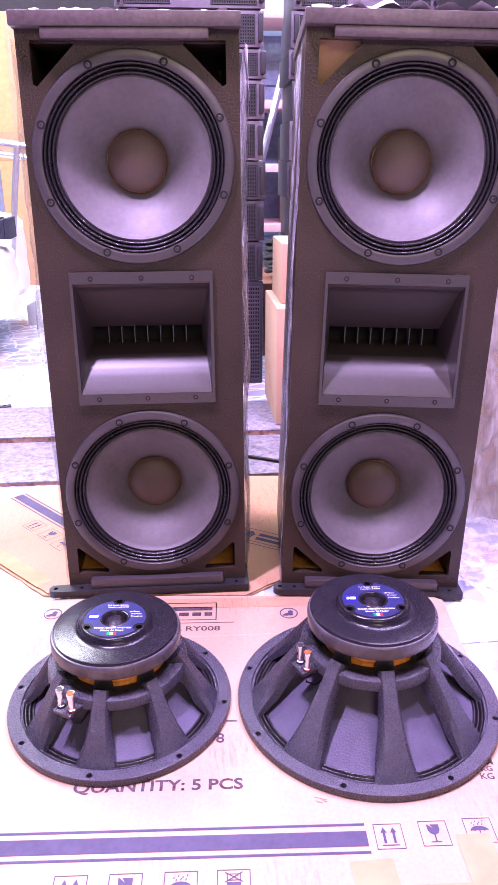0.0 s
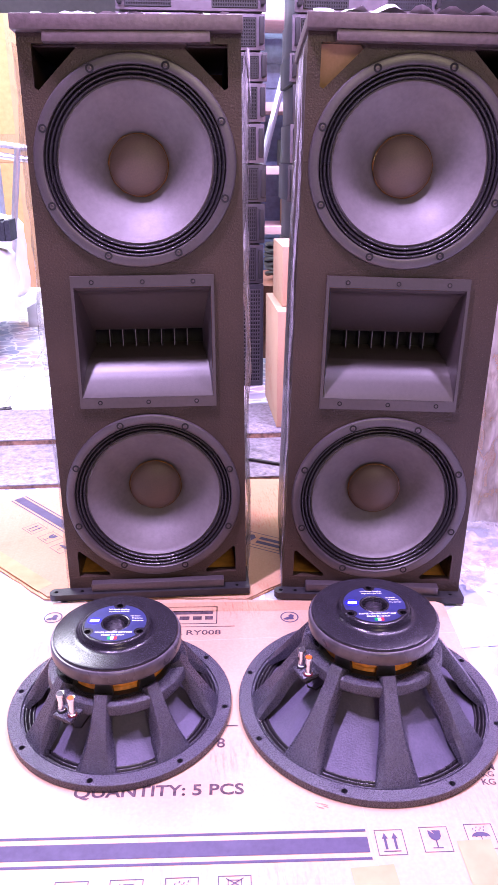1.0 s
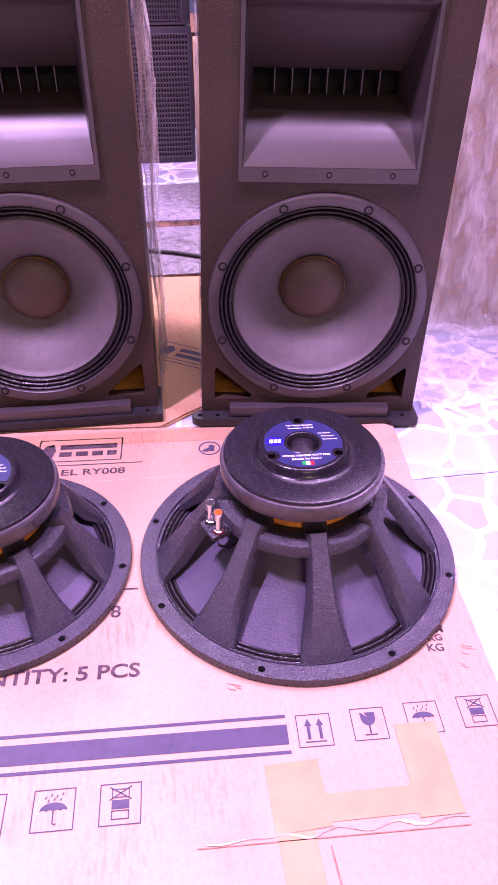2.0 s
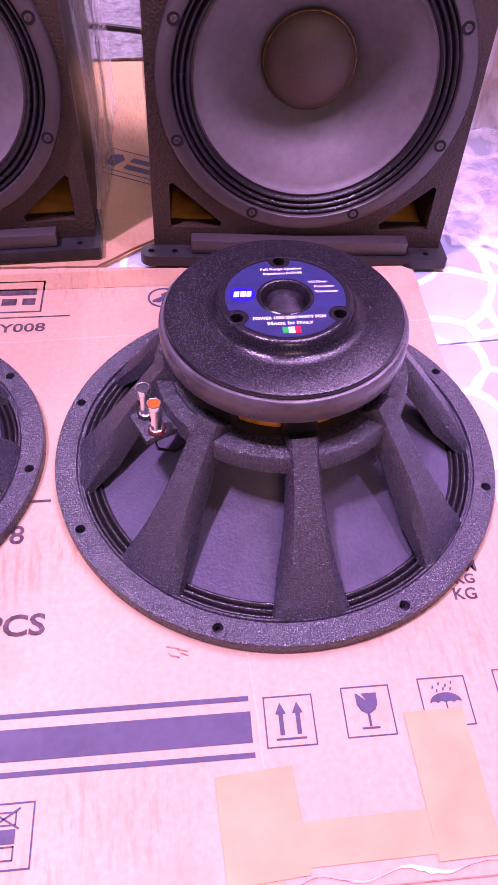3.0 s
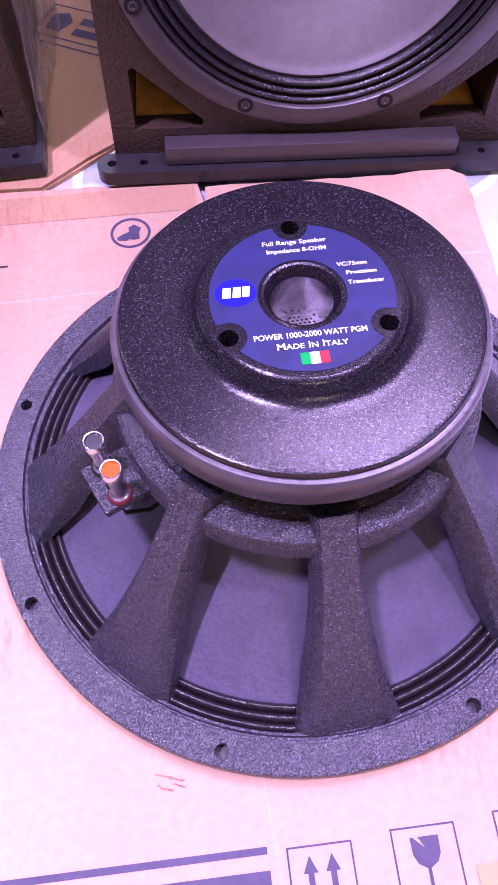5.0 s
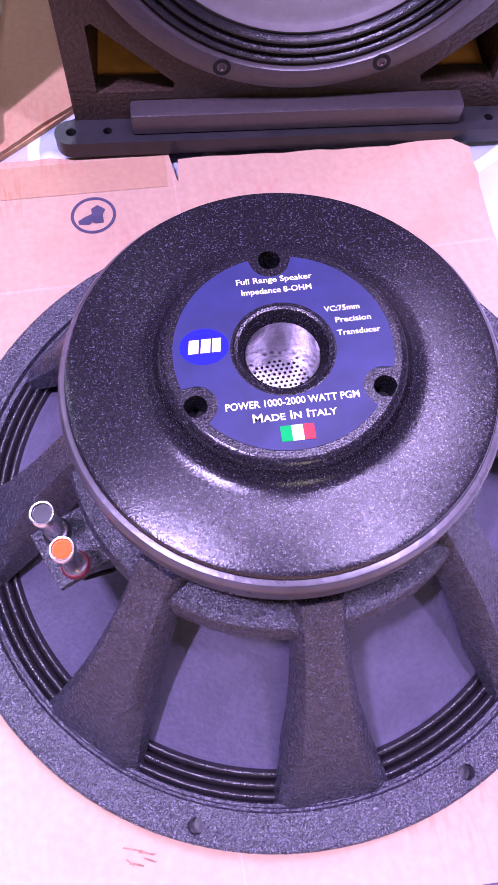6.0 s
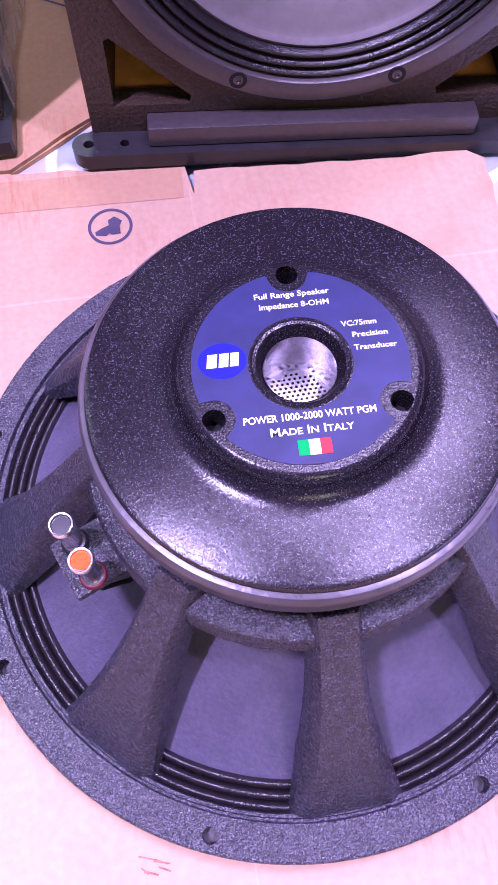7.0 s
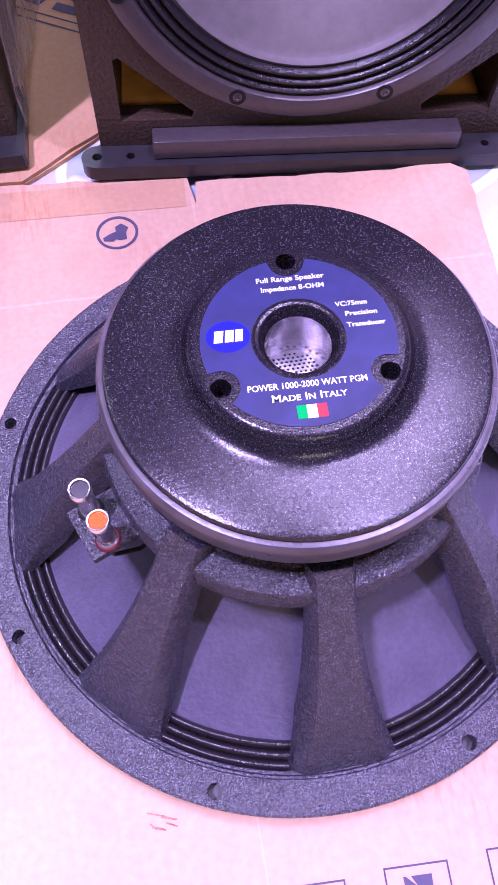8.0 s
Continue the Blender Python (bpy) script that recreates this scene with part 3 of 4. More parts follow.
    for sgn, cap in ((-1, M_CABLE), (1, M_ORANGE)):
        post = part("terminal", lathe([(0.0, 0.0), (0.0052, 0.0), (0.0052, 0.003), (0.0042, 0.0035), (0.0042, 0.009), (0.0048, 0.0095), (0.0048, 0.024), (0.0056, 0.0246), (0.0056, 0.0285),
                                       (0.0052, 0.0291), (0.0046, 0.0290), (0.0042, 0.0276), (0.0, 0.0276)], 32), M_CHROME, g,
                    "chrome binding post with an orange cap" if sgn > 0 else "chrome binding post with a black cap",
                    pose(0, 0, 0, 0, 0, ta) @ pose(0.1145, sgn * 0.0092, zt))
        # flat near-black oval paints the dark of the cross hole
        part("wire_hole", turned(flat([(0.0016 * math.cos(2 * math.pi * i / 14), 0.0030 * math.sin(2 * math.pi * i / 14)) for i in range(14)], 0.0), pose(0, 0, 0, 0, 0, -ta - 60) @ pose(0, -0.00495, 0.0155, 90)), M_HOLE, post)
        part("cap", lathe([(0.0042, 0.0275), (0.0040, 0.0280), (0.0, 0.0282)], 28), cap, post)
        part("washer", lathe([(0.0064, 0.0), (0.0066, 0.0012), (0.0058, 0.0022), (0.0050, 0.0022)], 28), M_REDRING if sgn > 0 else M_HOLE, post)
        part("solder_tag", tube([(0, 0, -0.004), (0.002, 0, -0.012), (0.001, 0.001, -0.020), (-0.012, 0.002, -0.030), (-0.030, 0.001, -0.026)], 0.0013, 8), M_CABLE, post)
    return g


CARD = 0.010
loose_woofer((0.1588, 1.2030, CARD), 0.1947, 0.0, -89.7, -112.5, -3.0, "larger black woofer lying face down on the flattened carton")
loose_woofer((-0.2115, 1.2305, CARD), 0.1655, 0.028, -100.0, -101.0, -4.0, "smaller black woofer lying face down on the flattened carton")


# ---- loudspeaker columns ----
W, H, D = 0.333, 0.958, 0.33


def driver_parts(cab, x, z, spin):
    """A front-mounted cone driver; its own z points out of the baffle."""
    at = pose(x, 0, z, 90, 0, 0) @ pose(0, 0, 0, 0, 0, spin)
    fr = part("woofer", lathe([(0.1405, -0.006), (0.1410, 0.0055), (0.1420, 0.0070), (0.1440, 0.0075), (0.1535, 0.0075), (0.1560, 0.0065), (0.1572, 0.0045), (0.1572, 0.0005), (0.1555, -0.001)], 128),
              M_GASKET, cab, "twelve-inch cone driver with a black frame", at)
    prof = []
    for i in range(55):
        u = i / 54
        prof.append((0.1410 - 0.0190 * u, -0.0005 - 0.004 * u + 0.0050 * abs(math.sin(math.pi * 3 * u)) ** 0.7))
    part("surround", lathe(prof, 128), M_SURROUND, fr, "black pleated cloth surround", angle=60)
    prof = [(0.1222, -0.0048), (0.1195, -0.0030), (0.1165, -0.0060)] + [(0.1160 - 0.0695 * (i / 16), -0.0068 - 0.056 * (i / 16) ** 1.10) for i in range(17)]
    part("cone", lathe(prof, 96), M_CONE, fr, "smooth grey paper cone", angle=50)
    prof = [(0.0478 * math.sin(radians(90 * i / 12)), -0.0560 + 0.019 * math.cos(radians(90 * i / 12))) for i in range(13)]
    part("dust_cap", lathe(prof, 64), M_DUST, fr, "brownish felt dome dust cap", angle=60)
    bm = bmesh.new()
    rows = []
    for i in range(96):
        a = 2 * math.pi * i / 96
        rr = 0.0008 + 0.0014 * max(0, noise.noise(Vector((math.cos(a) * 3, math.sin(a) * 3, x + z))) + 0.35)
        rows.append([bm.verts.new(((0.0478 + rr * math.cos(b)) * math.cos(a), (0.0478 + rr * math.cos(b)) * math.sin(a), -0.0560 + rr * math.sin(b))) for b in [math.pi * 2 * j / 6 for j in range(6)]])
    for i in range(96):
        for j in range(6):
            bm.faces.new((rows[i][j], rows[(i + 1) % 96][j], rows[(i + 1) % 96][(j + 1) % 6], rows[i][(j + 1) % 6]))
    part("glue_bead", bm, M_GLUE, fr, "glossy amber glue bead")
    for i in range(8):
        a = radians(22.5 + 45 * i)
        sc = part("screw", SCREW, M_SCREW, fr, "", pose(0.1478 * math.cos(a), 0.1478 * math.sin(a), 0.0070))
        part("recess_shade", RECESS_SHADE, M_HOLE, sc)
    return fr


SCREW = finish(lathe([(0.0036, 0.0), (0.0036, 0.0009), (0.0028, 0.0013), (0.0020, 0.0013), (0.0016, 0.0004), (0.0, 0.0004)], 18), "screw", M_SCREW)
# raised near-black ring, painting the shade in the screw's pocket
RECESS_SHADE = finish(lathe([(0.0066, 0.0001), (0.0064, 0.0009), (0.0056, 0.0008), (0.0036, 0.0006)], 18), "recess_shade", M_HOLE)


def horn_parts(cab, z):
    """Flared horn: frame, upper and lower flare, side cheeks, throat with thin vanes."""
    hw, hh = 0.1175, 0.1125
    at = pose(0, 0, z)
    bm = holed([(-hw, -hh), (hw, -hh), (hw, hh), (-hw, hh)], [[(-0.1125, -0.094), (0.1125, -0.094), (0.1125, 0.094), (-0.1125, 0.094)]], 0.0, 0.006)
    turned(bm, pose(0, 0, 0, 90))
    horn = part("horn", bm, M_HORN, cab, "black moulded horn flare with a slotted throat", at)
    # side cheeks lean inwards to the throat; flares curve back to it
    up = [(-0.0058, 0.0935), (0.000, 0.0885), (0.012, 0.083), (0.030, 0.064), (0.050, 0.040), (0.068, 0.020), (0.080, 0.0085), (0.110, 0.006)]
    low = [(-0.0058, -0.0935), (-0.002, -0.087), (0.005, -0.076), (0.013, -0.064), (0.022, -0.0525), (0.032, -0.0425), (0.043, -0.0345), (0.080, -0.0235), (0.110, -0.021)]

    def half(d):
        return 0.1120 - 0.0150 * min(1, (d + 0.006) / 0.086)

    for name, prof in (("upper_flare", up), ("lower_flare", low)):
        fine = []
        for (d0, h0), (d1, h1) in zip(prof, prof[1:]):
            fine += [(d0 + (d1 - d0) * q / 3, h0 + (h1 - h0) * q / 3) for q in range(3)]
        fine.append(prof[-1])
        bm = bmesh.new()
        rows = [[bm.verts.new((u * half(d), d, h)) for u in (-1, -0.5, 0, 0.5, 1)] for d, h in fine]
        for a, b in zip(rows, rows[1:]):
            for q in range(4):
                bm.faces.new((a[q], a[q + 1], b[q + 1], b[q]))
        part(name, bm, M_HORN, horn, angle=16 if name == "lower_flare" else 60)
    for sgn in (-1, 1):
        bm = bmesh.new()
        n = 20
        def at_depth(prof, d):
            for (d0, h0), (d1, h1) in zip(prof, prof[1:]):
                if d <= d1:
                    return h0 + (h1 - h0) * (d - d0) / (d1 - d0)
            return prof[-1][1]
        rows = []
        for i in range(n + 1):
            d = -0.0058 + 0.1158 * i / n
            rows.append([bm.verts.new((sgn * half(d), d, at_depth(low, d) - 0.002)), bm.verts.new((sgn * half(d), d, at_depth(up, d) + 0.002))])
        for a, b in zip(rows, rows[1:]):
            bm.faces.new((a[0], a[1], b[1], b[0]))
        part("cheek", bm, M_HORN, horn)
    # near-black sheet paints the unlit depth behind the vanes
    part("throat_shade", box(-0.097, 0.097, 0.109, 0.112, -0.024, 0.012), M_HOLE, horn)
    for i in range(7):
        x = -0.0690 + 0.0230 * i
        part("vane", box(x - 0.0007, x + 0.0007, 0.078, 0.110, -0.0215, 0.0095), M_GASKET, horn)
    for sz in (-1, 1):
        for x in (-0.083, 0.0, 0.083):
            sc = part("screw", SCREW, M_SCREW, horn, "", pose(x, -0.0061, sz * 0.1025, 90) @ Matrix.Scale(0.62, 4))
            part("recess_shade", RECESS_SHADE, M_HOLE, sc)
    return horn


def column(m, label, spins, lug):
    """Front at local y = 0, standing on z = 0, centre line x = 0."""
    cab = thing("column_loudspeaker", m, label, "loudspeaker", "pair of column loudspeakers")
    h = W / 2
    z0, z1 = 0.0125, 0.945
    ports = []
    for sx in (-1, 1):
        t = [(sx * 0.146, 0.931), (sx * 0.086, 0.931), (sx * 0.081, 0.925), (sx * 0.140, 0.868), (sx * 0.146, 0.871)]
        b = [(sx * 0.147, 0.087), (sx * 0.143, 0.089), (sx * 0.090, 0.042), (sx * 0.092, 0.0355), (sx * 0.147, 0.0355)]
        ports += [t if sx < 0 else t[::-1], b if sx < 0 else b[::-1]]
    holes = ports + [circle(0.138, 96, 0, 0.196), circle(0.138, 96, 0, 0.7625), [(-0.1140, 0.4795 - 0.0965), (0.1140, 0.4795 - 0.0965), (0.1140, 0.4795 + 0.0965), (-0.1140, 0.4795 + 0.0965)]]
    bm = holed([(-h, z0), (h, z0), (h, z1), (-h, z1)], holes, -0.018, 0.0)
    turned(bm, pose(0, 0, 0, 90))
    part("baffle", bm, M_CAB, cab, "black textured front baffle with corner ports")
    for sx in (-1, 1):
        x0, x1 = sorted((sx * h, sx * (h - 0.018)))
        part("side_panel", box(x0, x1, 0.0182, D, z0, z1, bevel=0.0025), M_CAB, cab)
    part("top_panel", box(-h + 0.0185, h - 0.0185, 0.020, D - 0.0005, z1 - 0.016, z1, bevel=0.001), M_CAB, cab)
    part("bottom_panel", box(-h + 0.0185, h - 0.0185, 0.020, D - 0.0005, z0, z0 + 0.016, bevel=0.001), M_WOOD, cab)
    part("back_panel", box(-h + 0.0185, h - 0.0185, D - 0.018, D - 0.001, z0 + 0.0165, z1 - 0.0165), M_WOOD, cab)
    for zc in (0.348, 0.609):
        part("inner_shelf", box(-h + 0.0190, h - 0.0190, 0.022, D - 0.019, zc - 0.007, zc + 0.007), M_WOOD, cab)
    # top board, bars, foot plate
    part("top_board", box(-h - 0.004, h + 0.002, -0.022, D, 0.9455, 0.9670, bevel=0.003), M_BOARD, cab, "worn dark board on top")
    part("front_bar", box(-0.126, 0.120, -0.020, -0.0002, 0.9300, 0.9450, bevel=0.002), M_BOARD, cab, "scuffed wooden bar")
    part("front_bar", box(-0.124, 0.124, -0.018, -0.0002, 0.0128, 0.0290, bevel=0.002), M_GASKET, cab)
    foot = [(-h - lug + 0.0125 * math.cos(a), -0.012 + 0.0125 * math.sin(a)) for a in [radians(90 + 15 * i) for i in range(13)]]
    foot += [(h + 0.004, -0.0245), (h + 0.006, -0.022), (h + 0.006, 0.06), (-h - 0.0005, 0.06), (-h - 0.0005, 0.002)]
    holes = [circle(0.004, 14, -h - lug, -0.012), circle(0.0035, 12, h - 0.018, -0.012), circle(0.0035, 12, -h + 0.024, -0.012)]
    part("foot_plate", holed(foot, holes, 0.0, 0.0122), M_STEEL, cab, "black steel foot plate with a rounded lug")
    driver_parts(cab, 0, 0.196, spins[0])
    driver_parts(cab, 0, 0.7625, spins[1])
    horn_parts(cab, 0.4795)
    return cab


column(pose(-0.1645, 1.543, 0.0105, -1.8, -0.25, -1.0), "tall black two-woofer column loudspeaker with a central horn", (-2, 2), 0.024)
column(pose(0.2340, 1.4975, 0.0085, -1.8, 1.5, -5.5), "tall black two-woofer column loudspeaker tilted slightly aside", (0, 2), 0.003)
right_column = [o for o in scene.objects if o.name.startswith("column_loudspeaker")][-1]
# tan board added behind the upper port to give it a pale fill
part("port_fill_board", box(-0.147, -0.074, 0.0185, 0.030, 0.853, 0.935, bevel=0.002), M_CARTON2, right_column, "tan board added behind the upper port")


# ---- room shell ----
def slab(name, x0, x1, y0, y1, z0, z1, mat, label):
    return solid(name, box(x0, x1, y0, y1, z0, z1), mat, pose(0, 0, 0), label, name.split("_")[0], kind="structure")


slab("floor", -5.0, 5.0, -3.5, 7.0, -0.12, -0.006, M_WHITEP, "pale floor bed under glazed tiles")
slab("wall_north", -5.0, 5.0, 7.0, 7.15, -0.12, 3.0, M_WALLP, "plain painted back wall")
slab("wall_south", -5.0, 5.0, -3.65, -3.5, -0.12, 3.0, M_WALLP, "plain painted wall")
slab("wall_west", -5.15, -5.0, -3.65, 7.15, -0.12, 3.0, M_WALLP, "plain painted side wall")
slab("wall_east", 5.0, 5.15, -3.65, 7.15, -0.12, 3.0, M_WALLP, "plain painted side wall")
slab("ceiling", -5.15, 5.15, -3.65, 7.15, 3.0, 3.1, M_WALLP, "plain ceiling")

# glazed tiles, one joint at y = 1.335
TILE = 0.50
floor_tiles = thing("tile_floor", pose(0, 0, 0), "glazed tile floor with a crazy-paving print", "floor", kind="structure")
tile_mesh = finish(box(0.0012, TILE - 0.0012, 0.0012, TILE - 0.0012, -0.006, 0.0, bevel=0.0008), "tile", M_PAVING)
for i in range(-5, 6):
    for j in range(-3, 8):
        part("tile", tile_mesh, M_PAVING, floor_tiles, "", pose(0.28 + TILE * i, 1.335 + TILE * j, 0) @ pose(TILE / 2, TILE / 2, 0, 0, 0, 90 * ((i * 3 + j) % 4)) @ pose(-TILE / 2, -TILE / 2, 0))


# ---- printed marks for cartons ----
def add_flat(bm, pts, z):
    bm.faces.new([bm.verts.new((x, y, z)) for x, y in pts])


def frame_mark(bm, w, h, t, z):
    for a in ((-w, -h, w, -h + t), (-w, h - t, w, h), (-w, -h + t, -w + t, h - t), (w - t, -h + t, w, h - t)):
        add_flat(bm, [(a[0], a[1]), (a[2], a[1]), (a[2], a[3]), (a[0], a[3])], z)


def pictogram(parent, kind, x, y, z, size, rot):
    """Handling marks in a thin square frame."""
    k = size / 2
    bm = bmesh.new()
    frame_mark(bm, k, k * 1.02, k * 0.055, 0)
    if kind == "arrows":
        for sx in (-0.34, 0.34):
            add_flat(bm, [(k * (sx - 0.09), -k * 0.55), (k * (sx + 0.09), -k * 0.55), (k * (sx + 0.09), k * 0.35), (k * (sx - 0.09), k * 0.35)], 0)
            add_flat(bm, [(k * (sx - 0.22), k * 0.28), (k * (sx + 0.22), k * 0.28), (k * sx, k * 0.75)], 0.0001)
        add_flat(bm, [(-k * 0.6, -k * 0.74), (k * 0.6, -k * 0.74), (k * 0.6, -k * 0.66), (-k * 0.6, -k * 0.66)], 0)
    elif kind == "glass":
        bowl = [(-0.44, 0.72), (-0.36, 0.72), (-0.02, 0.42), (-0.20, 0.72), (0.44, 0.72), (0.42, 0.25), (0.30, 0.02), (0.06, -0.12), (-0.06, -0.12), (-0.30, 0.02), (-0.42, 0.25)]
        add_flat(bm, [(k * a, k * b) for a, b in bowl], 0)
        add_flat(bm, [(-k * 0.05, -k * 0.62), (k * 0.05, -k * 0.62), (k * 0.05, -k * 0.10), (-k * 0.05, -k * 0.10)], 0.0001)
        add_flat(bm, [(-k * 0.36, -k * 0.72), (k * 0.36, -k * 0.72), (k * 0.36, -k * 0.64), (-k * 0.36, -k * 0.64)], 0)
    elif kind == "umbrella":
        dome = [(k * 0.66 * math.cos(a), k * (-0.06 + 0.42 * math.sin(a))) for a in [math.pi * i / 16 for i in range(17)]]
        low = [(k * (-0.66 + 1.32 * i / 12), k * (-0.06 + 0.07 * abs(math.sin(math.pi * 2 * i / 12 * 2)))) for i in range(1, 12)]
        add_flat(bm, dome + low, 0)
        add_flat(bm, [(-k * 0.03, -k * 0.66), (k * 0.03, -k * 0.66), (k * 0.03, 0), (-k * 0.03, 0)], 0.0001)
        add_flat(bm, [(k * 0.03, -k * 0.72), (k * 0.18, -k * 0.72), (k * 0.18, -k * 0.64), (k * 0.03, -k * 0.64)], 0)
        for a, b in ((-0.42, 0.62), (-0.15, 0.74), (0.12, 0.66), (0.38, 0.76), (-0.28, 0.46), (0.0, 0.52), (0.30, 0.50)):
            add_flat(bm, [(k * (a - 0.05), k * (b - 0.08)), (k * (a + 0.02), k * (b - 0.08)), (k * (a + 0.06), k * (b + 0.05)), (k * (a - 0.01), k * (b + 0.05))], 0)
    else:
        frame_bits = ((0.52, 0.10), (-0.02, 0.0), (-0.52, 0.0))
        for n, (cy, _) in enumerate(frame_bits):
            hh = 0.22
            w = 0.42
            t = 0.05
            if n == 1:
                add_flat(bm, [(-k * w, k * (cy - hh)), (k * w, k * (cy - hh)), (k * w, k * (cy + hh)), (-k * w, k * (cy + hh))], 0)
            else:
                for a in ((-w, cy - hh, w, cy - hh + t), (-w, cy + hh - t, w, cy + hh), (-w, cy - hh, -w + t, cy + hh), (w - t, cy - hh, w, cy + hh)):
                    add_flat(bm, [(k * a[0], k * a[1]), (k * a[2], k * a[1]), (k * a[2], k * a[3]), (k * a[0], k * a[3])], 0.0001)
        for s in (-1, 1):
            add_flat(bm, [(-k * 0.55, k * (0.52 - s * 0.30)), (-k * 0.50, k * (0.52 - s * 0.34)), (k * 0.55, k * (0.52 + s * 0.30)), (k * 0.50, k * (0.52 + s * 0.34))], 0.0002)
    ob = part("handling_mark", bm, M_INK, parent, "", pose(x, y, z, 0, 0, rot))
    return ob


def strip(parent, name, p, q, width, z, mat, label=""):
    """A straight printed or taped strip from p to q."""
    a, b = Vector(p), Vector(q)
    d = (b - a).normalized()
    n = Vector((-d.y, d.x)) * width / 2
    return part(name, flat([a - n, b - n, b + n, a + n], z), mat, parent, label)


# ---- flattened carton under the woofers ----
carton = thing("flattened_carton", pose(0, 0, 0), "flattened pale cardboard carton with printed marks", "carton")
edge = [(-0.62, 0.30), (0.42, 0.24), (0.334, 0.985), (0.352, 1.33), (0.362, 1.452), (0.345, 1.466), (0.300, 1.463), (0.232, 1.470), (0.140, 1.478),
        (0.137, 1.455), (0.133, 1.488), (-0.020, 1.500), (-0.160, 1.512), (-0.360, 1.516), (-0.372, 1.36), (-0.62, 1.30)]


def rough_outline(pts, step, amp, seed):
    out = []
    for (x0, y0), (x1, y1) in zip(pts, pts[1:] + pts[:1]):
        n = max(1, int(math.hypot(x1 - x0, y1 - y0) / step))
        for i in range(n):
            u = i / n
            p = Vector((x0 + (x1 - x0) * u, y0 + (y1 - y0) * u, seed))
            w = amp if i else amp * 0.3
            out.append((p.x + w * noise.noise(p * 60), p.y + w * noise.noise(p * 60 + Vector((7, 3, 1)))))
    return out


bm = holed(rough_outline(edge, 0.012, 0.0022, 1.0), [], 0.0055, CARD)
part("board", bm, M_CARTON, carton)
bm = holed(rough_outline([(x * 0.992 + 0.002, y * 0.997 + 0.001) for x, y in edge], 0.015, 0.003, 4.0), [], 0.0005, 0.005)
part("under_layer", bm, M_CARTONEDGE, carton)
ZI = CARD + 0.0004
# the band and its two lines
strip(carton, "printed_band", (-0.60, 0.9990), (0.1030, 0.9603), 0.0215, ZI, M_INK)
strip(carton, "printed_line", (-0.60, 1.0185), (0.1035, 0.9803), 0.0036, ZI, M_INK)
strip(carton, "printed_line", (-0.60, 0.9795), (0.1030, 0.9413), 0.0036, ZI, M_INK)
for kind, x in (("arrows", 0.1300), ("glass", 0.1860), ("umbrella", 0.2425), ("stack", 0.2990)):
    pictogram(carton, kind, x, 0.9610 - (x - 0.13) * 0.01, ZI, 0.0350, -3.0)
for kind, x in (("arrows", -0.2480), ("glass", -0.1855), ("umbrella", -0.1225), ("stack", -0.0620)):
    pictogram(carton, kind, x, 0.9135 - (x + 0.062) * 0.045, ZI, 0.0385, -2.8)
words(carton, "QUANTITY: 5 PCS", -0.1515, 1.0620, ZI, 0.0245, M_INKRED, -3.0, bold=0.0006, width=0.222)
words(carton, "RY008", -0.0840, 1.4020, ZI, 0.0185, M_INKRED, -3.5, bold=0.0003, width=0.060)
words(carton, "EL", -0.1330, 1.4050, ZI, 0.0185, M_INKRED, -3.5, bold=0.0003, width=0.024)
words(carton, "8", -0.0665, 1.1395, ZI, 0.0250, M_INKRED, -3.0, bold=0.0004)
words(carton, "M", 0.2960, 1.0640, ZI, 0.0140, M_INKRED, -4.0, bold=0.0003)
words(carton, "KG", 0.2880, 1.0530, ZI, 0.0120, M_INKRED, -4.0, bold=0.0003)
words(carton, "KG", 0.2840, 1.0400, ZI, 0.0140, M_INKRED, -4.0, bold=0.0003)
strip(carton, "printed_line", (-0.300, 1.4320), (-0.0280, 1.4165), 0.0018, ZI, M_INKRED)
strip(carton, "printed_line", (-0.300, 1.1870), (-0.0400, 1.1725), 0.0026, ZI, M_INKRED)
# a boxed maker's mark, as bars
bm = bmesh.new()
frame_mark(bm, 0.062, 0.027, 0.0020, 0)
for y, rows in ((0.008, ((-0.030, 0.054),)), (-0.009, ((-0.030, -0.012), (-0.006, 0.012), (0.018, 0.034), (0.040, 0.054)))):
    for a, b in rows:
        add_flat(bm, [(a, y - 0.0055), (b, y - 0.0055), (b, y + 0.0055), (a, y + 0.0055)], 0)
add_flat(bm, [(-0.055, -0.015), (-0.040, -0.018), (-0.036, 0.0), (-0.040, 0.016), (-0.052, 0.012), (-0.057, 0.0)], 0)
part("maker_mark", bm, M_INKRED, carton, "", pose(-0.119, 1.4570, ZI, 0, 0, -3.5))
# round mark with a crossed hook shape
for cx, cy in ((0.072, 1.4355), (-0.352, 1.470)):
    bm = holed(circle(0.0165, 48), [circle(0.0142, 48)], 0, 0.0001, bottom=False)
    add_flat(bm, [(-0.0105, -0.0078), (-0.0030, -0.0086), (-0.0010, -0.0064), (0.0018, -0.0078), (0.0075, -0.0072), (0.0068, -0.0002), (0.0088, 0.0046), (0.0030, 0.0090), (-0.0016, 0.0058), (-0.0012, 0.0012), (-0.0065, -0.0014), (-0.0112, -0.0046)], 0.0001)
    part("round_mark", bm, M_INK, carton, "", pose(cx, cy, ZI, 0, 0, -4))
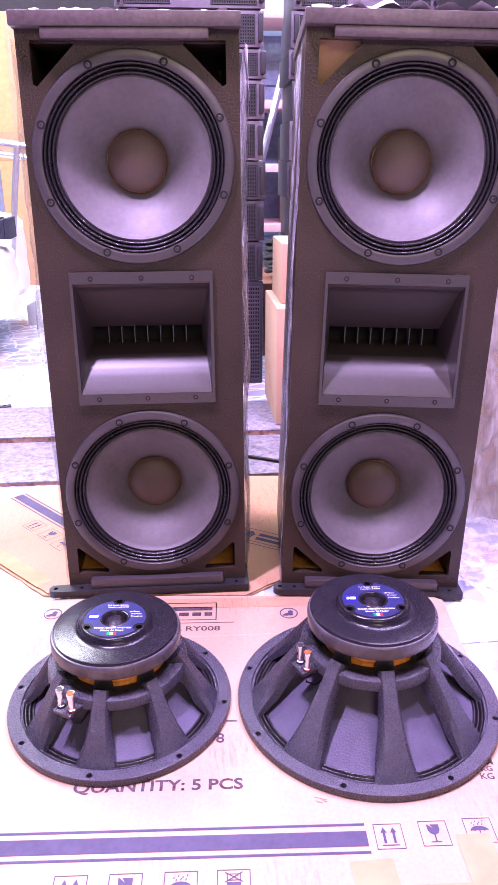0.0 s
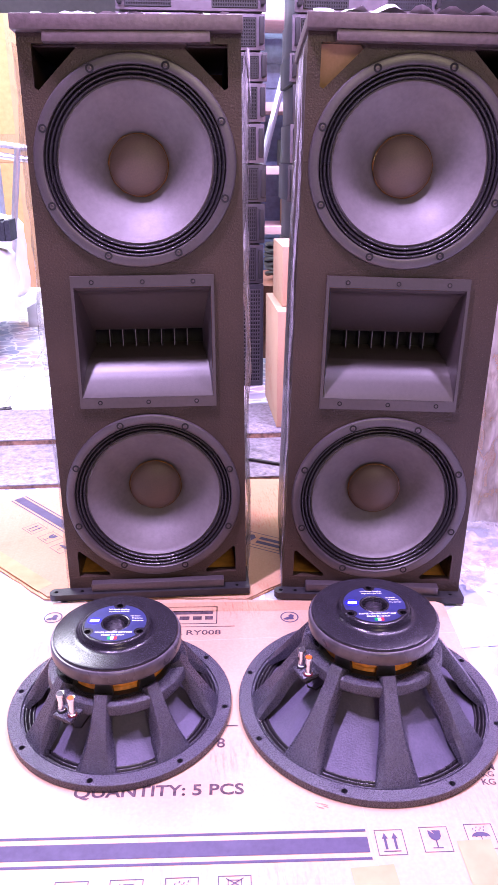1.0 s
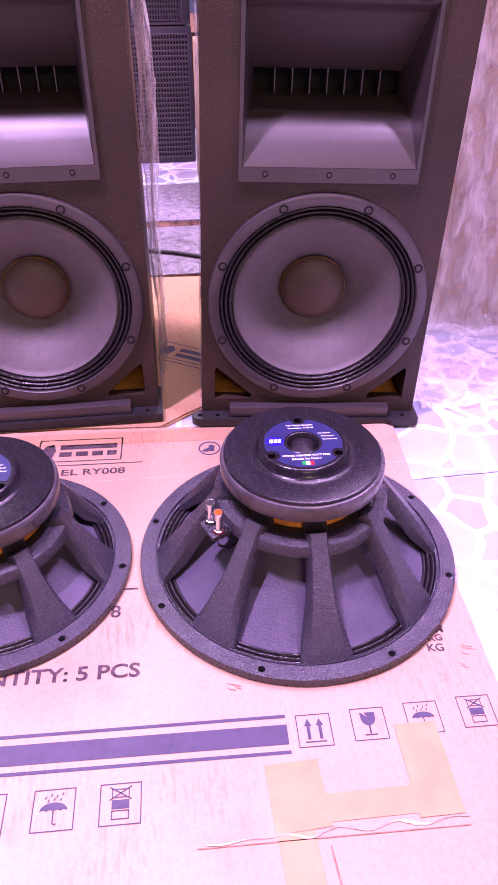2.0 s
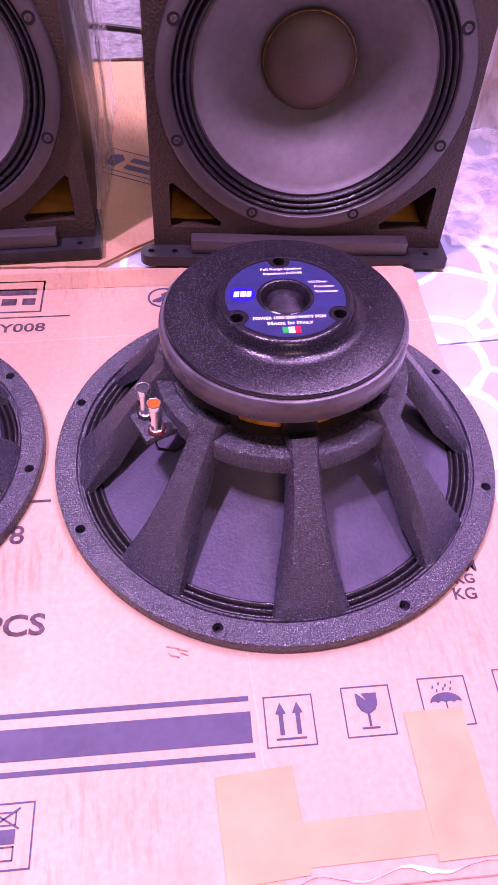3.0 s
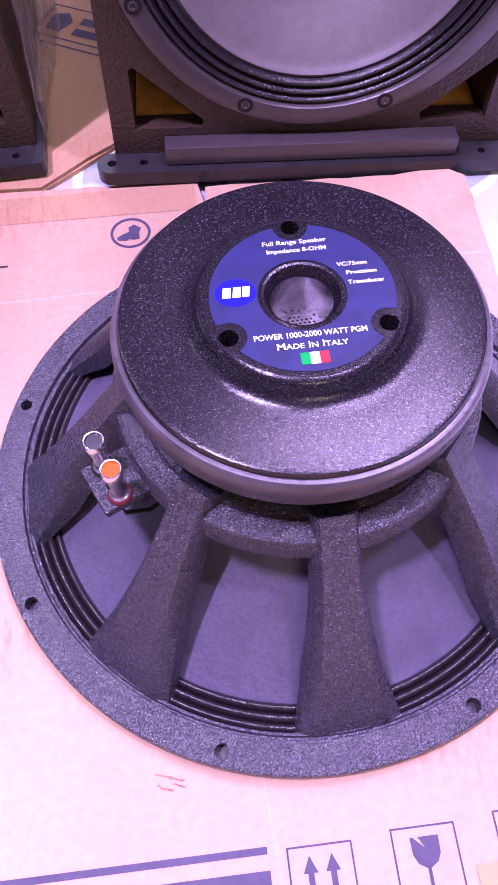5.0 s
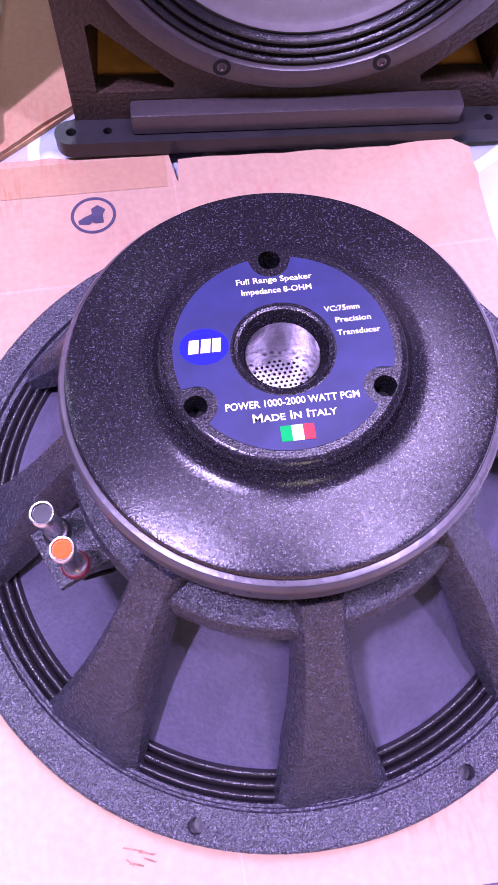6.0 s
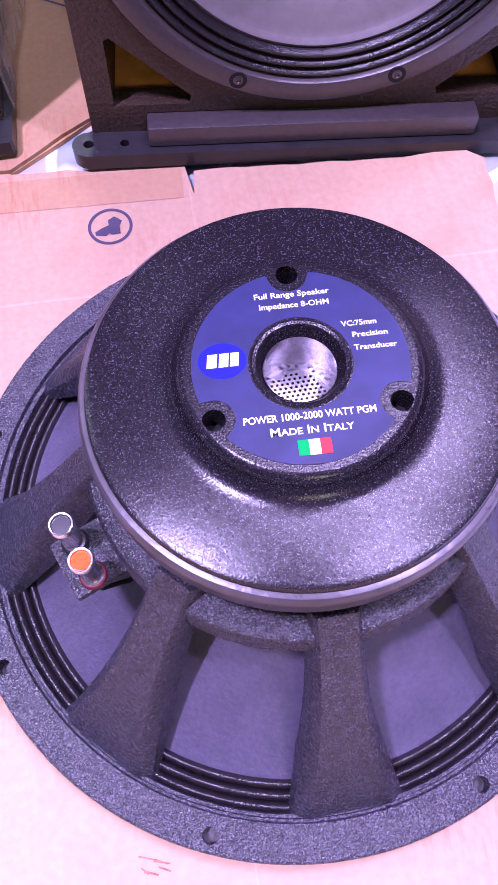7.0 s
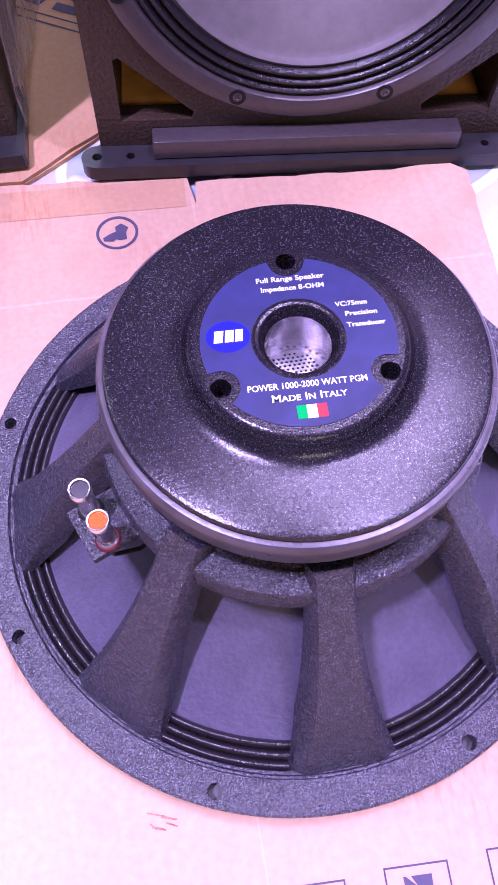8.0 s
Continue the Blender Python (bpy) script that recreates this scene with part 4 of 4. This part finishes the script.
# tape patches and the torn fold near the lens
for p, q, w in (((0.100, 0.931), (0.101, 0.866), 0.052), ((0.093, 0.8655), (0.094, 0.760), 0.034), ((0.231, 0.955), (0.228, 0.862), 0.042), ((0.120, 0.8835), (0.212, 0.8800), 0.026)):
    strip(carton, "tape", p, q, w, ZI + 0.0003 + 0.0002 * (w > 0.03) + 0.0001 * (p[0] > 0.2), M_TAPE, "tan packing tape")
strip(carton, "tape", (-0.300, 1.494), (0.130, 1.468), 0.030, ZI, M_CARTON2, "tan paper tape along the edge")
bm = bmesh.new()
prev = None
for i in range(70):
    u = i / 69
    x, y = 0.012 + 0.240 * u, 0.866 - 0.008 * u + 0.0050 * noise.noise(Vector((u * 9, 1, 2)))
    wide = 0.35 + 1.5 * max(0, noise.noise(Vector((u * 7, 3, 4))) + 0.1)
    h = 0.0012 + 0.0022 * abs(noise.noise(Vector((u * 22, 5, 2))))
    row = [bm.verts.new((x, y - 0.5 * wide * (0.0020 + 0.004 * abs(noise.noise(Vector((u * 30, 0, 9))))), ZI + 0.0006)), bm.verts.new((x, y, ZI + h)), bm.verts.new((x, y + wide * 0.0009, ZI + 0.0006))]
    if prev:
        for q in range(2):
            bm.faces.new((prev[q], prev[q + 1], row[q + 1], row[q]))
    prev = row
# opaque white stands in for the clear tape's glints
part("torn_tape", bm, M_WASTE, carton, "crumpled clear tape along a torn fold")
strip(carton, "slit", (0.004, 0.8635), (0.250, 0.8505), 0.0009, ZI + 0.0005, M_SCUFF)
strip(carton, "slit", (0.121, 0.850), (0.128, 0.700), 0.0016, ZI + 0.0005, M_SCUFF)



def crease(p, q, width, height, seed):
    """A folded ridge in the board from p to q, rubbed pale along its back."""
    bm, prev = bmesh.new(), None
    a, b = Vector((*p, 0)), Vector((*q, 0))
    d = (b - a).normalized()
    side = Vector((-d.y, d.x, 0))
    n = max(8, int((b - a).length / 0.006))
    for i in range(n + 1):
        c = a + (b - a) * i / n
        w = width * (0.75 + 0.5 * abs(noise.noise(c * 40 + Vector((0, 0, seed)))))
        c = c + side * 0.0012 * noise.noise(c * 18 + Vector((0, 0, seed)))
        row = [bm.verts.new(c + side * u * w + Vector((0, 0, CARD + h * height - 0.0001))) for u, h in ((-1, 0), (-0.35, 0.9), (0.1, 1), (0.4, 0.3), (1, 0))]
        if prev:
            for k in range(4):
                bm.faces.new((prev[k], prev[k + 1], row[k + 1], row[k]))
        prev = row
    part("crease", bm, M_CREASE, carton, "rubbed fold line in the board", angle=70)


crease((-0.370, 1.392), (0.354, 1.366), 0.0020, 0.0004, 1.0)
crease((0.108, 1.020), (0.1075, 0.880), 0.0013, 0.00025, 3.0)
crease((0.1345, 1.462), (0.1340, 1.378), 0.0016, 0.0005, 5.0)
rng = random.Random(11)
for i in range(7):
    x, y = rng.uniform(0.048, 0.066), rng.uniform(1.019, 1.027)
    strip(carton, "scuff", (x, y), (x + rng.uniform(0.003, 0.009), y - rng.uniform(0.001, 0.004)), rng.uniform(0.0004, 0.0010), ZI + 0.0001 + 0.00004 * i, M_SCUFF)
for i in range(14):
    x, y = rng.uniform(0.300, 0.345), rng.uniform(0.930, 1.04)
    strip(carton, "scuff", (x, y), (x + rng.uniform(0.004, 0.012), y - 0.004), rng.uniform(0.0004, 0.0009), ZI + 0.0001 + 0.00004 * i, M_SCUFF)

# ---- second carton, turned, under the columns ----
back_carton = thing("flattened_carton", pose(0, 0, 0), "tan flattened carton lying askew under the loudspeakers", "carton")
e2 = [(-0.560, 1.968), (-0.610, 1.800), (-0.375, 1.545), (-0.20, 1.525), (0.000, 1.505), (0.064, 1.548), (0.140, 1.600), (0.180, 2.045), (-0.330, 2.090)]
part("board", holed(rough_outline(e2, 0.02, 0.002, 2.0), [], 0.0045, 0.0078), M_CARTON2, back_carton)
part("under_layer", holed(rough_outline([(x * 1.01 - 0.003, y * 0.9985) for x, y in e2], 0.02, 0.003, 8.0), [], 0.0004, 0.0042), M_CARTONEDGE, back_carton)
Z2 = 0.0082
strip(back_carton, "printed_band", (-0.517, 1.986), (-0.290, 1.726), 0.024, Z2, M_INK)
strip(back_carton, "printed_line", (-0.503, 1.998), (-0.276, 1.738), 0.003, Z2, M_INK)
strip(back_carton, "printed_line", (-0.531, 1.974), (-0.304, 1.714), 0.003, Z2, M_INK)
for kind, x, y in (("arrows", -0.449, 1.825), ("glass", -0.408, 1.779), ("umbrella", -0.374, 1.733)):
    pictogram(back_carton, kind, x, y, Z2, 0.040, -49)
bm = bmesh.new()
frame_mark(bm, 0.052, 0.026, 0.0020, 0)
for y, a, b in ((0.008, -0.012, 0.045), (-0.010, -0.012, 0.045)):
    add_flat(bm, [(a, y - 0.0055), (b, y - 0.0055), (b, y + 0.0055), (a, y + 0.0055)], 0)
add_flat(bm, [(-0.042, -0.014), (-0.026, -0.016), (-0.020, 0.004), (-0.030, 0.016), (-0.044, 0.010)], 0)
part("maker_mark", bm, M_INK, back_carton, "", pose(0.055, 1.725, Z2, 0, 0, -32))
strip(back_carton, "printed_line", (0.005, 1.715), (0.105, 1.652), 0.0022, Z2, M_INK)
strip(back_carton, "tape", (-0.595, 1.800), (-0.385, 1.578), 0.034, Z2, M_TAPE, "tan packing tape along the edge")

# ---- stretch film hanging at the columns ----
def film(name, m, w, h, depth, seed, label):
    return solid(name, crumpled(w, h, 26, 60, depth, 14, seed), M_FILM, m, label, "plastic film", angle=80)


film("stretch_film", pose(0.0095, 1.556, 0.014, -0.25, 1.8, 86), 0.34, 0.93, 0.011, 1.3, "crumpled clear stretch film on the cabinet's side")
film("stretch_film", pose(0.0690, 1.532, 0.014, 1.4, 1.8, 83.5), 0.29, 0.93, 0.006, 5.1, "crumpled clear stretch film on the cabinet's side")
film("stretch_film", pose(-0.339, 1.556, 0.014, -0.3, 1.8, 88), 0.34, 0.93, 0.009, 7.7, "crumpled clear stretch film on the cabinet's side")
for x, y, r, s in ((-0.166, 1.66, -1, 2.0), (0.262, 1.60, -4, 6.0)):
    bm = bmesh.new()
    grid = [[bm.verts.new((-0.150 + 0.30 * i / 30, -0.085 + 0.24 * j / 20, 0.004 + 0.020 * abs(noise.noise(Vector((i * 0.22, j * 0.3, s)))) + 0.004 * noise.noise(Vector((i * 0.9, j, s))))) for i in range(31)] for j in range(21)]
    for j in range(20):
        for i in range(30):
            bm.faces.new((grid[j][i], grid[j][i + 1], grid[j + 1][i + 1], grid[j + 1][i]))
    solid("folded_film", bm, M_WASTE, pose(x, y + 0.03, 0.9745, -1.8, 0, r), "bunched white film lying on the cabinet's top", "plastic film", angle=80)

# ---- speckled slabs and cable behind ----
for y0, y1, z1 in ((2.060, 2.340, 0.012), (2.362, 2.640, 0.020)):
    g = thing("stone_slab", pose(0, 0, 0), "speckled grey terrazzo slab lying on the floor", "stone slab", "loose slabs")
    part("slab_top", box(-1.30, 0.60, y0, y1, z1 - 0.004, z1, bevel=0.001), M_GRANITE, g)
    part("slab_edge", box(-1.30, 0.60, y0 + 0.001, y1 - 0.001, 0.0005, z1 - 0.0042), M_GRANEDGE, g, "rough brown slab edge")
solid("cable", tube([(-0.20, 2.25, 0.022), (-0.05, 2.205, 0.018), (0.067, 2.165, 0.017), (0.145, 2.125, 0.0165), (0.30, 2.08, 0.016), (0.42, 2.02, 0.006)], 0.0042), M_CABLE, pose(0, 0, 0), "black rubber cable on the slabs", "cable")

# ---- tall cartons behind ----
def carton_box(x0, x1, y0, y1, z0, z1, label, mat=None):
    g = thing("cardboard_box", pose(x0, y0, z0), label, "box", "boxes behind the loudspeakers")
    w, d, h = x1 - x0, y1 - y0, z1 - z0
    part("carton_body", box(0, w, 0, d, 0, h, bevel=0.003), mat or M_CARTON2, g)
    part("tape", box(w * 0.42, w * 0.58, -0.0008, -0.0002, h * 0.2, h - 0.004), M_TAPE, g)
    return g


carton_box(0.165, 0.52, 2.400, 2.72, 0.021, 0.372, "closed tan cardboard box", mat=M_CARTON)
carton_box(0.185, 0.50, 2.470, 2.70, 0.373, 0.545, "tan cardboard box stacked on another", mat=M_CARTON)

# ---- wrapped goods beside the right column ----
g = thing("wrapped_carton", pose(0.500, 1.80, 0.002, 0, 0, -12), "large carton wrapped in clear stretch film", "box")
part("carton_body", box(0, 0.62, 0, 0.55, 0, 0.72, bevel=0.004), M_CARTON, g)
bm = crumpled(0.66, 0.74, 90, 100, 0.011, 26, 3.3)
part("film_wrap", turned(bm, pose(-0.02, -0.030, 0)), M_FILM, g, "crinkled clear stretch film", angle=80)
bm = crumpled(0.58, 0.74, 80, 100, 0.010, 26, 9.3)
part("film_wrap", turned(bm, pose(-0.022, 0.57, 0, 0, 0, -90)), M_FILM, g, angle=80)
bm = bmesh.new()
grid = []
for j in range(31):
    row = []
    for i in range(41):
        u, v = i / 40, j / 30
        p = Vector((u * 7, v * 5, 2.2))
        row.append(bm.verts.new((0.72 * u, 0.34 * v + 0.02 * noise.noise(p * 0.6), 0.003 + 0.045 * abs(noise.noise(p)) * (0.35 + 0.65 * v) + 0.012 * abs(noise.noise(p * 2.7)))))
    grid.append(row)
for j in range(30):
    for i in range(40):
        bm.faces.new((grid[j][i], grid[j][i + 1], grid[j + 1][i + 1], grid[j + 1][i]))
solid("loose_film", bm, M_FILM, pose(0.425, 1.50, 0.001, 0, 0, -3), "crumpled clear film lying on the tiles", "plastic film", angle=80)


# ---- stacks of amplifiers ----
def amplifier(x, y, z, w, h, style):
    g = thing("amplifier", pose(x, y, z), ("dark" if style == 1 else "grey") + " rack amplifier with side handles in a stack", "amplifier", "stacked amplifiers")
    face = M_AMPDARK if style == 1 else M_AMP
    part("case", box(0.012, w - 0.012, 0.010, 0.34, 0.0, h - 0.002, bevel=0.002), M_AMPDARK, g)
    part("face_plate", box(0, w, 0, 0.0095, 0.002, h - 0.004, bevel=0.0015), face, g)
    for x0, x1 in ((0.030, w * 0.36), (w * 0.64, w - 0.030)):
        bm = bmesh.new()
        n = 9
        for i in range(n):
            zz = 0.014 + (h - 0.032) * i / (n - 1)
            add_box(bm, x0, x1, -0.003, -0.0012, zz - 0.0018, zz + 0.0018)
        for i in range(19):
            xx = x0 + (x1 - x0) * i / 18
            add_box(bm, xx - 0.0016, xx + 0.0016, -0.0026, -0.0010, 0.014, h - 0.018)
        part("vent_grille", bm, M_GRILLE, g, "slotted vent grille")
        # near-black sheet painting the shade behind the slots
        part("vent_shade", box(x0 - 0.003, x1 + 0.003, -0.0008, -0.0001, 0.010, h - 0.014), M_HOLE, g)
    for hx in (0.013, w - 0.013):
        bm = box(hx - 0.008, hx + 0.008, -0.034, -0.022, h * 0.14, h * 0.86, bevel=0.004)
        for zz in (h * 0.20, h * 0.80):
            add_box(bm, hx - 0.005, hx + 0.005, -0.023, 0.0, zz - 0.006, zz + 0.006)
        part("handle", bm, M_CABLE, g, "black bar handle")
    for kx in (w * 0.44, w * 0.56):
        part("knob", turned(lathe([(0.0, 0.016), (0.010, 0.016), (0.012, 0.014), (0.013, 0.0)], 20), pose(kx, 0, h * 0.55, 90)), M_GRILLE, g)
    return g


LEVELS = (0.372, 0.507, 0.641, 0.764, 0.888, 1.006, 1.094, 1.20, 1.31)
for i, (a, b) in enumerate(zip(LEVELS, LEVELS[1:])):
    amplifier(-0.285 + 0.004 * (i % 3), 2.905, a, 0.46, b - a, 1 if i < 3 else 0)
    amplifier(0.255 + 0.006 * ((i + 1) % 3), 2.905, a, 0.46, b - a, 1 if i in (0, 1, 2, 4) else 0)


def floor_speaker(x, y, w, h):
    g = thing("stage_speaker", pose(x, y, 0.0), "black stage loudspeaker with a perforated steel grille", "loudspeaker", "speakers under the amplifiers")
    part("cabinet_body", box(0, w, 0.006, 0.34, 0, h, bevel=0.006), M_GRILLE, g)
    bm = bmesh.new()
    n, mrow = 26, 24
    for j in range(mrow + 1):
        zz = 0.02 + (h - 0.04) * j / mrow
        add_box(bm, 0.012, w - 0.012, 0.0, 0.005, zz - 0.0022, zz + 0.0022)
    for i in range(n * 2 + 1):
        xx = 0.012 + (w - 0.024) * i / (n * 2)
        add_box(bm, xx - 0.0016, xx + 0.0016, 0.0005, 0.0045, 0.02, h - 0.02)
    part("grille", bm, M_AMPDARK, g, "perforated steel grille")
    # near-black sheet for the shade seen through the grille
    part("grille_shade", box(0.012, w - 0.012, 0.0051, 0.0058, 0.02, h - 0.02), M_HOLE, g)
    return g


floor_speaker(-0.285, 2.900, 0.462, 0.371)
floor_speaker(0.262, 2.900, 0.462, 0.371)

# ---- shelving far behind the gap ----
shelf = thing("shelving_rack", pose(0.02, 4.35, 0), "pink-edged shelving rack with stored goods", "shelf")
for z in (0.42, 0.72, 1.02, 1.42):
    part("shelf_board", box(0, 0.75, 0, 0.4, z - 0.02, z + 0.02, bevel=0.002), M_SHELF, shelf)
for x in (0.0, 0.71):
    part("upright", box(x, x + 0.04, -0.003, 0.403, 0, 1.8, bevel=0.002), M_RAIL, shelf)
solid("blue_sheeting", box(-0.3, 1.3, 4.80, 4.83, 0.0, 2.6), M_WALLB, pose(0, 0, 0), "blue-grey metal sheeting behind the shelves", "panel", kind="structure")
bm = bmesh.new()
for j in range(18):
    add_box(bm, -0.3, 1.3, 4.785, 4.799, 0.3 + 0.12 * j, 0.33 + 0.12 * j)
solid("sheeting_ribs", bm, M_WALLB, pose(0, 0, 0), "ribs of the metal sheeting", "panel", kind="structure")
M_GLOW = bpy.data.materials.new("led_lens")
M_GLOW.use_nodes = True
M_GLOW.node_tree.nodes["Principled BSDF"].inputs["Emission Color"].default_value = (0.9, 0.92, 1.0, 1)
M_GLOW.node_tree.nodes["Principled BSDF"].inputs["Emission Strength"].default_value = 9.0
led = thing("led_strip", pose(0.31, 4.70, 0), "vertical strip of small white lamps", "lamp")
part("strip_body", box(-0.012, 0.012, 0.0, 0.02, 0.55, 1.75, bevel=0.002), M_RAIL, led)
for i in range(14):
    part("lamp", turned(lathe([(0.0, 0.008), (0.008, 0.007), (0.011, 0.0)], 12), pose(0, 0.0, 0.62 + 0.083 * i, 90)), M_GLOW, led)
for x, y, z, w, h, d, mat, lab, cat in ((0.12, 4.40, 0.74, 0.10, 0.09, 0.16, M_GRILLE, "dark box of parts on the shelf", "box"), (0.42, 4.40, 0.74, 0.14, 0.13, 0.16, M_AMPDARK, "dark case on the shelf", "case"),
                                        (0.10, 4.40, 1.04, 0.18, 0.10, 0.16, M_FOAM, "black case on the shelf", "case"), (0.44, 4.40, 0.44, 0.20, 0.13, 0.16, M_CARTON2, "small tan box on the shelf", "box")):
    solid("stored_box" if cat == "box" else "stored_case", box(0, w, 0, d, 0, h, bevel=0.006), mat, pose(x, y, z + 0.0005), lab, cat)
solid("leaning_pole", tube([(0.05, 3.60, 0.0), (0.22, 3.75, 0.62), (0.50, 3.95, 1.62)], 0.016), M_RAIL, pose(0, 0, 0), "pale pole leaning towards the shelves", "pole")
coil = [(0.085 * (1 + 0.25 * noise.noise(Vector((i * 0.21, 1, 4)))) * math.cos(i * 0.35), 0.070 * math.sin(i * 0.35), 0.012 + 0.0011 * i + 0.03 * abs(noise.noise(Vector((i * 0.13, 2, 7))))) for i in range(120)]
solid("cable_coil", tube(coil, 0.009, 8), M_CABLE, pose(0.33, 3.45, 0.30), "black coiled cable lying on the bench", "cable")
solid("low_bench", box(0.18, 0.75, 3.30, 3.75, 0.0, 0.30, bevel=0.004), M_BENCH, pose(0, 0, 0), "low brown wooden bench", "bench")

# ---- bright left side: bench with wrapped goods ----
bench = thing("display_bench", pose(-2.249, 2.894, 0, 0, 0, -8.3), "low white display bench", "bench")
part("bench_top", box(0, 1.28, 0, 1.4, 0.135, 0.18, bevel=0.004), M_WHITEP, bench)
for x in (0.03, 1.20):
    for y in (0.04, 1.30):
        part("leg", box(x, x + 0.05, y, y + 0.05, 0.0, 0.1345, bevel=0.002), M_WHITEP, bench)


def bundle(x, y, z, w, d, h, seed, label):
    bm = bmesh.new()
    n, k = 24, 12
    rows = []
    for j in range(k + 1):
        v = j / k
        row = []
        for i in range(n):
            a = 2 * math.pi * i / n
            sx, sy = math.copysign(abs(math.cos(a)) ** 0.45, math.cos(a)), math.copysign(abs(math.sin(a)) ** 0.45, math.sin(a))
            p = Vector((sx * 2, sy * 2, v * 3 + seed))
            f = (1 - 0.85 * max(0, (v - 0.86) / 0.14) ** 2) * (1 + 0.10 * noise.noise(p))
            row.append(bm.verts.new((w / 2 * sx * f, d / 2 * sy * f, h * v * (1 + 0.06 * noise.noise(p * 1.7)))))
        rows.append(row)
    for a, b in zip(rows, rows[1:]):
        for i in range(n):
            bm.faces.new((a[i], a[(i + 1) % n], b[(i + 1) % n], b[i]))
    bm.faces.new(rows[0]), bm.faces.new(rows[-1])
    return solid("wrapped_package", bm, M_WASTE, pose(x, y, z), label, "package", "wrapped goods on the bench", angle=80)


bundle(-0.96, 3.42, 0.181, 0.34, 0.34, 0.285, 1.0, "goods wrapped in white plastic on the bench")
bundle(-1.50, 3.50, 0.181, 0.36, 0.36, 0.30, 4.0, "goods wrapped in white plastic on the bench")
bundle(-1.02, 3.95, 0.181, 0.34, 0.34, 0.36, 7.0, "tall goods wrapped in white plastic on the bench")
bm = bmesh.new()
for i in range(12):
    add_box(bm, 0.021 * i, 0.021 * i + 0.019, 0, 0.12, 0, 0.072 + 0.006 * (i % 2))
solid("foam_block", bm, M_FOAM, pose(-1.02, 3.36, 0.476), "dark ribbed foam block on the wrapped goods", "foam")
carton_box(-1.75, -0.60, 5.2, 5.6, 0.0, 0.75, "tan cardboard box in the bright part of the shop")
carton_box(-1.70, -0.64, 5.22, 5.58, 0.752, 1.55, "tall tan cardboard box stacked on another")
rail = thing("truss_rail", pose(0, 0, 0), "bright metal truss rail", "rail")
for a, b in (((-1.9, 3.75, 0.98), (-0.62, 3.85, 0.80)), ((-1.9, 3.75, 0.93), (-0.62, 3.85, 0.755)), ((-1.05, 3.79, 0.85), (-1.15, 3.79, 0.18)), ((-0.80, 3.82, 0.82), (-0.90, 3.82, 0.18))):
    part("rail_tube", tube([a, tuple((p + q) / 2 for p, q in zip(a, b)), b], 0.014), M_RAIL, rail)
solid("blue_post", box(-1.20, -1.08, 4.6, 4.72, 0, 2.999, bevel=0.01), M_WALLB, pose(0, 0, 0), "blue-grey square post", "post", kind="structure")
bm = holed([(-0.05, -0.012), (0.05, -0.012), (0.05, 0.012), (-0.05, 0.012)], [circle(0.006, 12, -0.03, 0), circle(0.006, 12, 0.03, 0)], 0, 0.004)
solid("steel_bracket", bm, M_STEEL, pose(-0.735, 2.70, 0.001, 0, 0, 18), "flat steel bracket with two holes on the floor", "bracket")
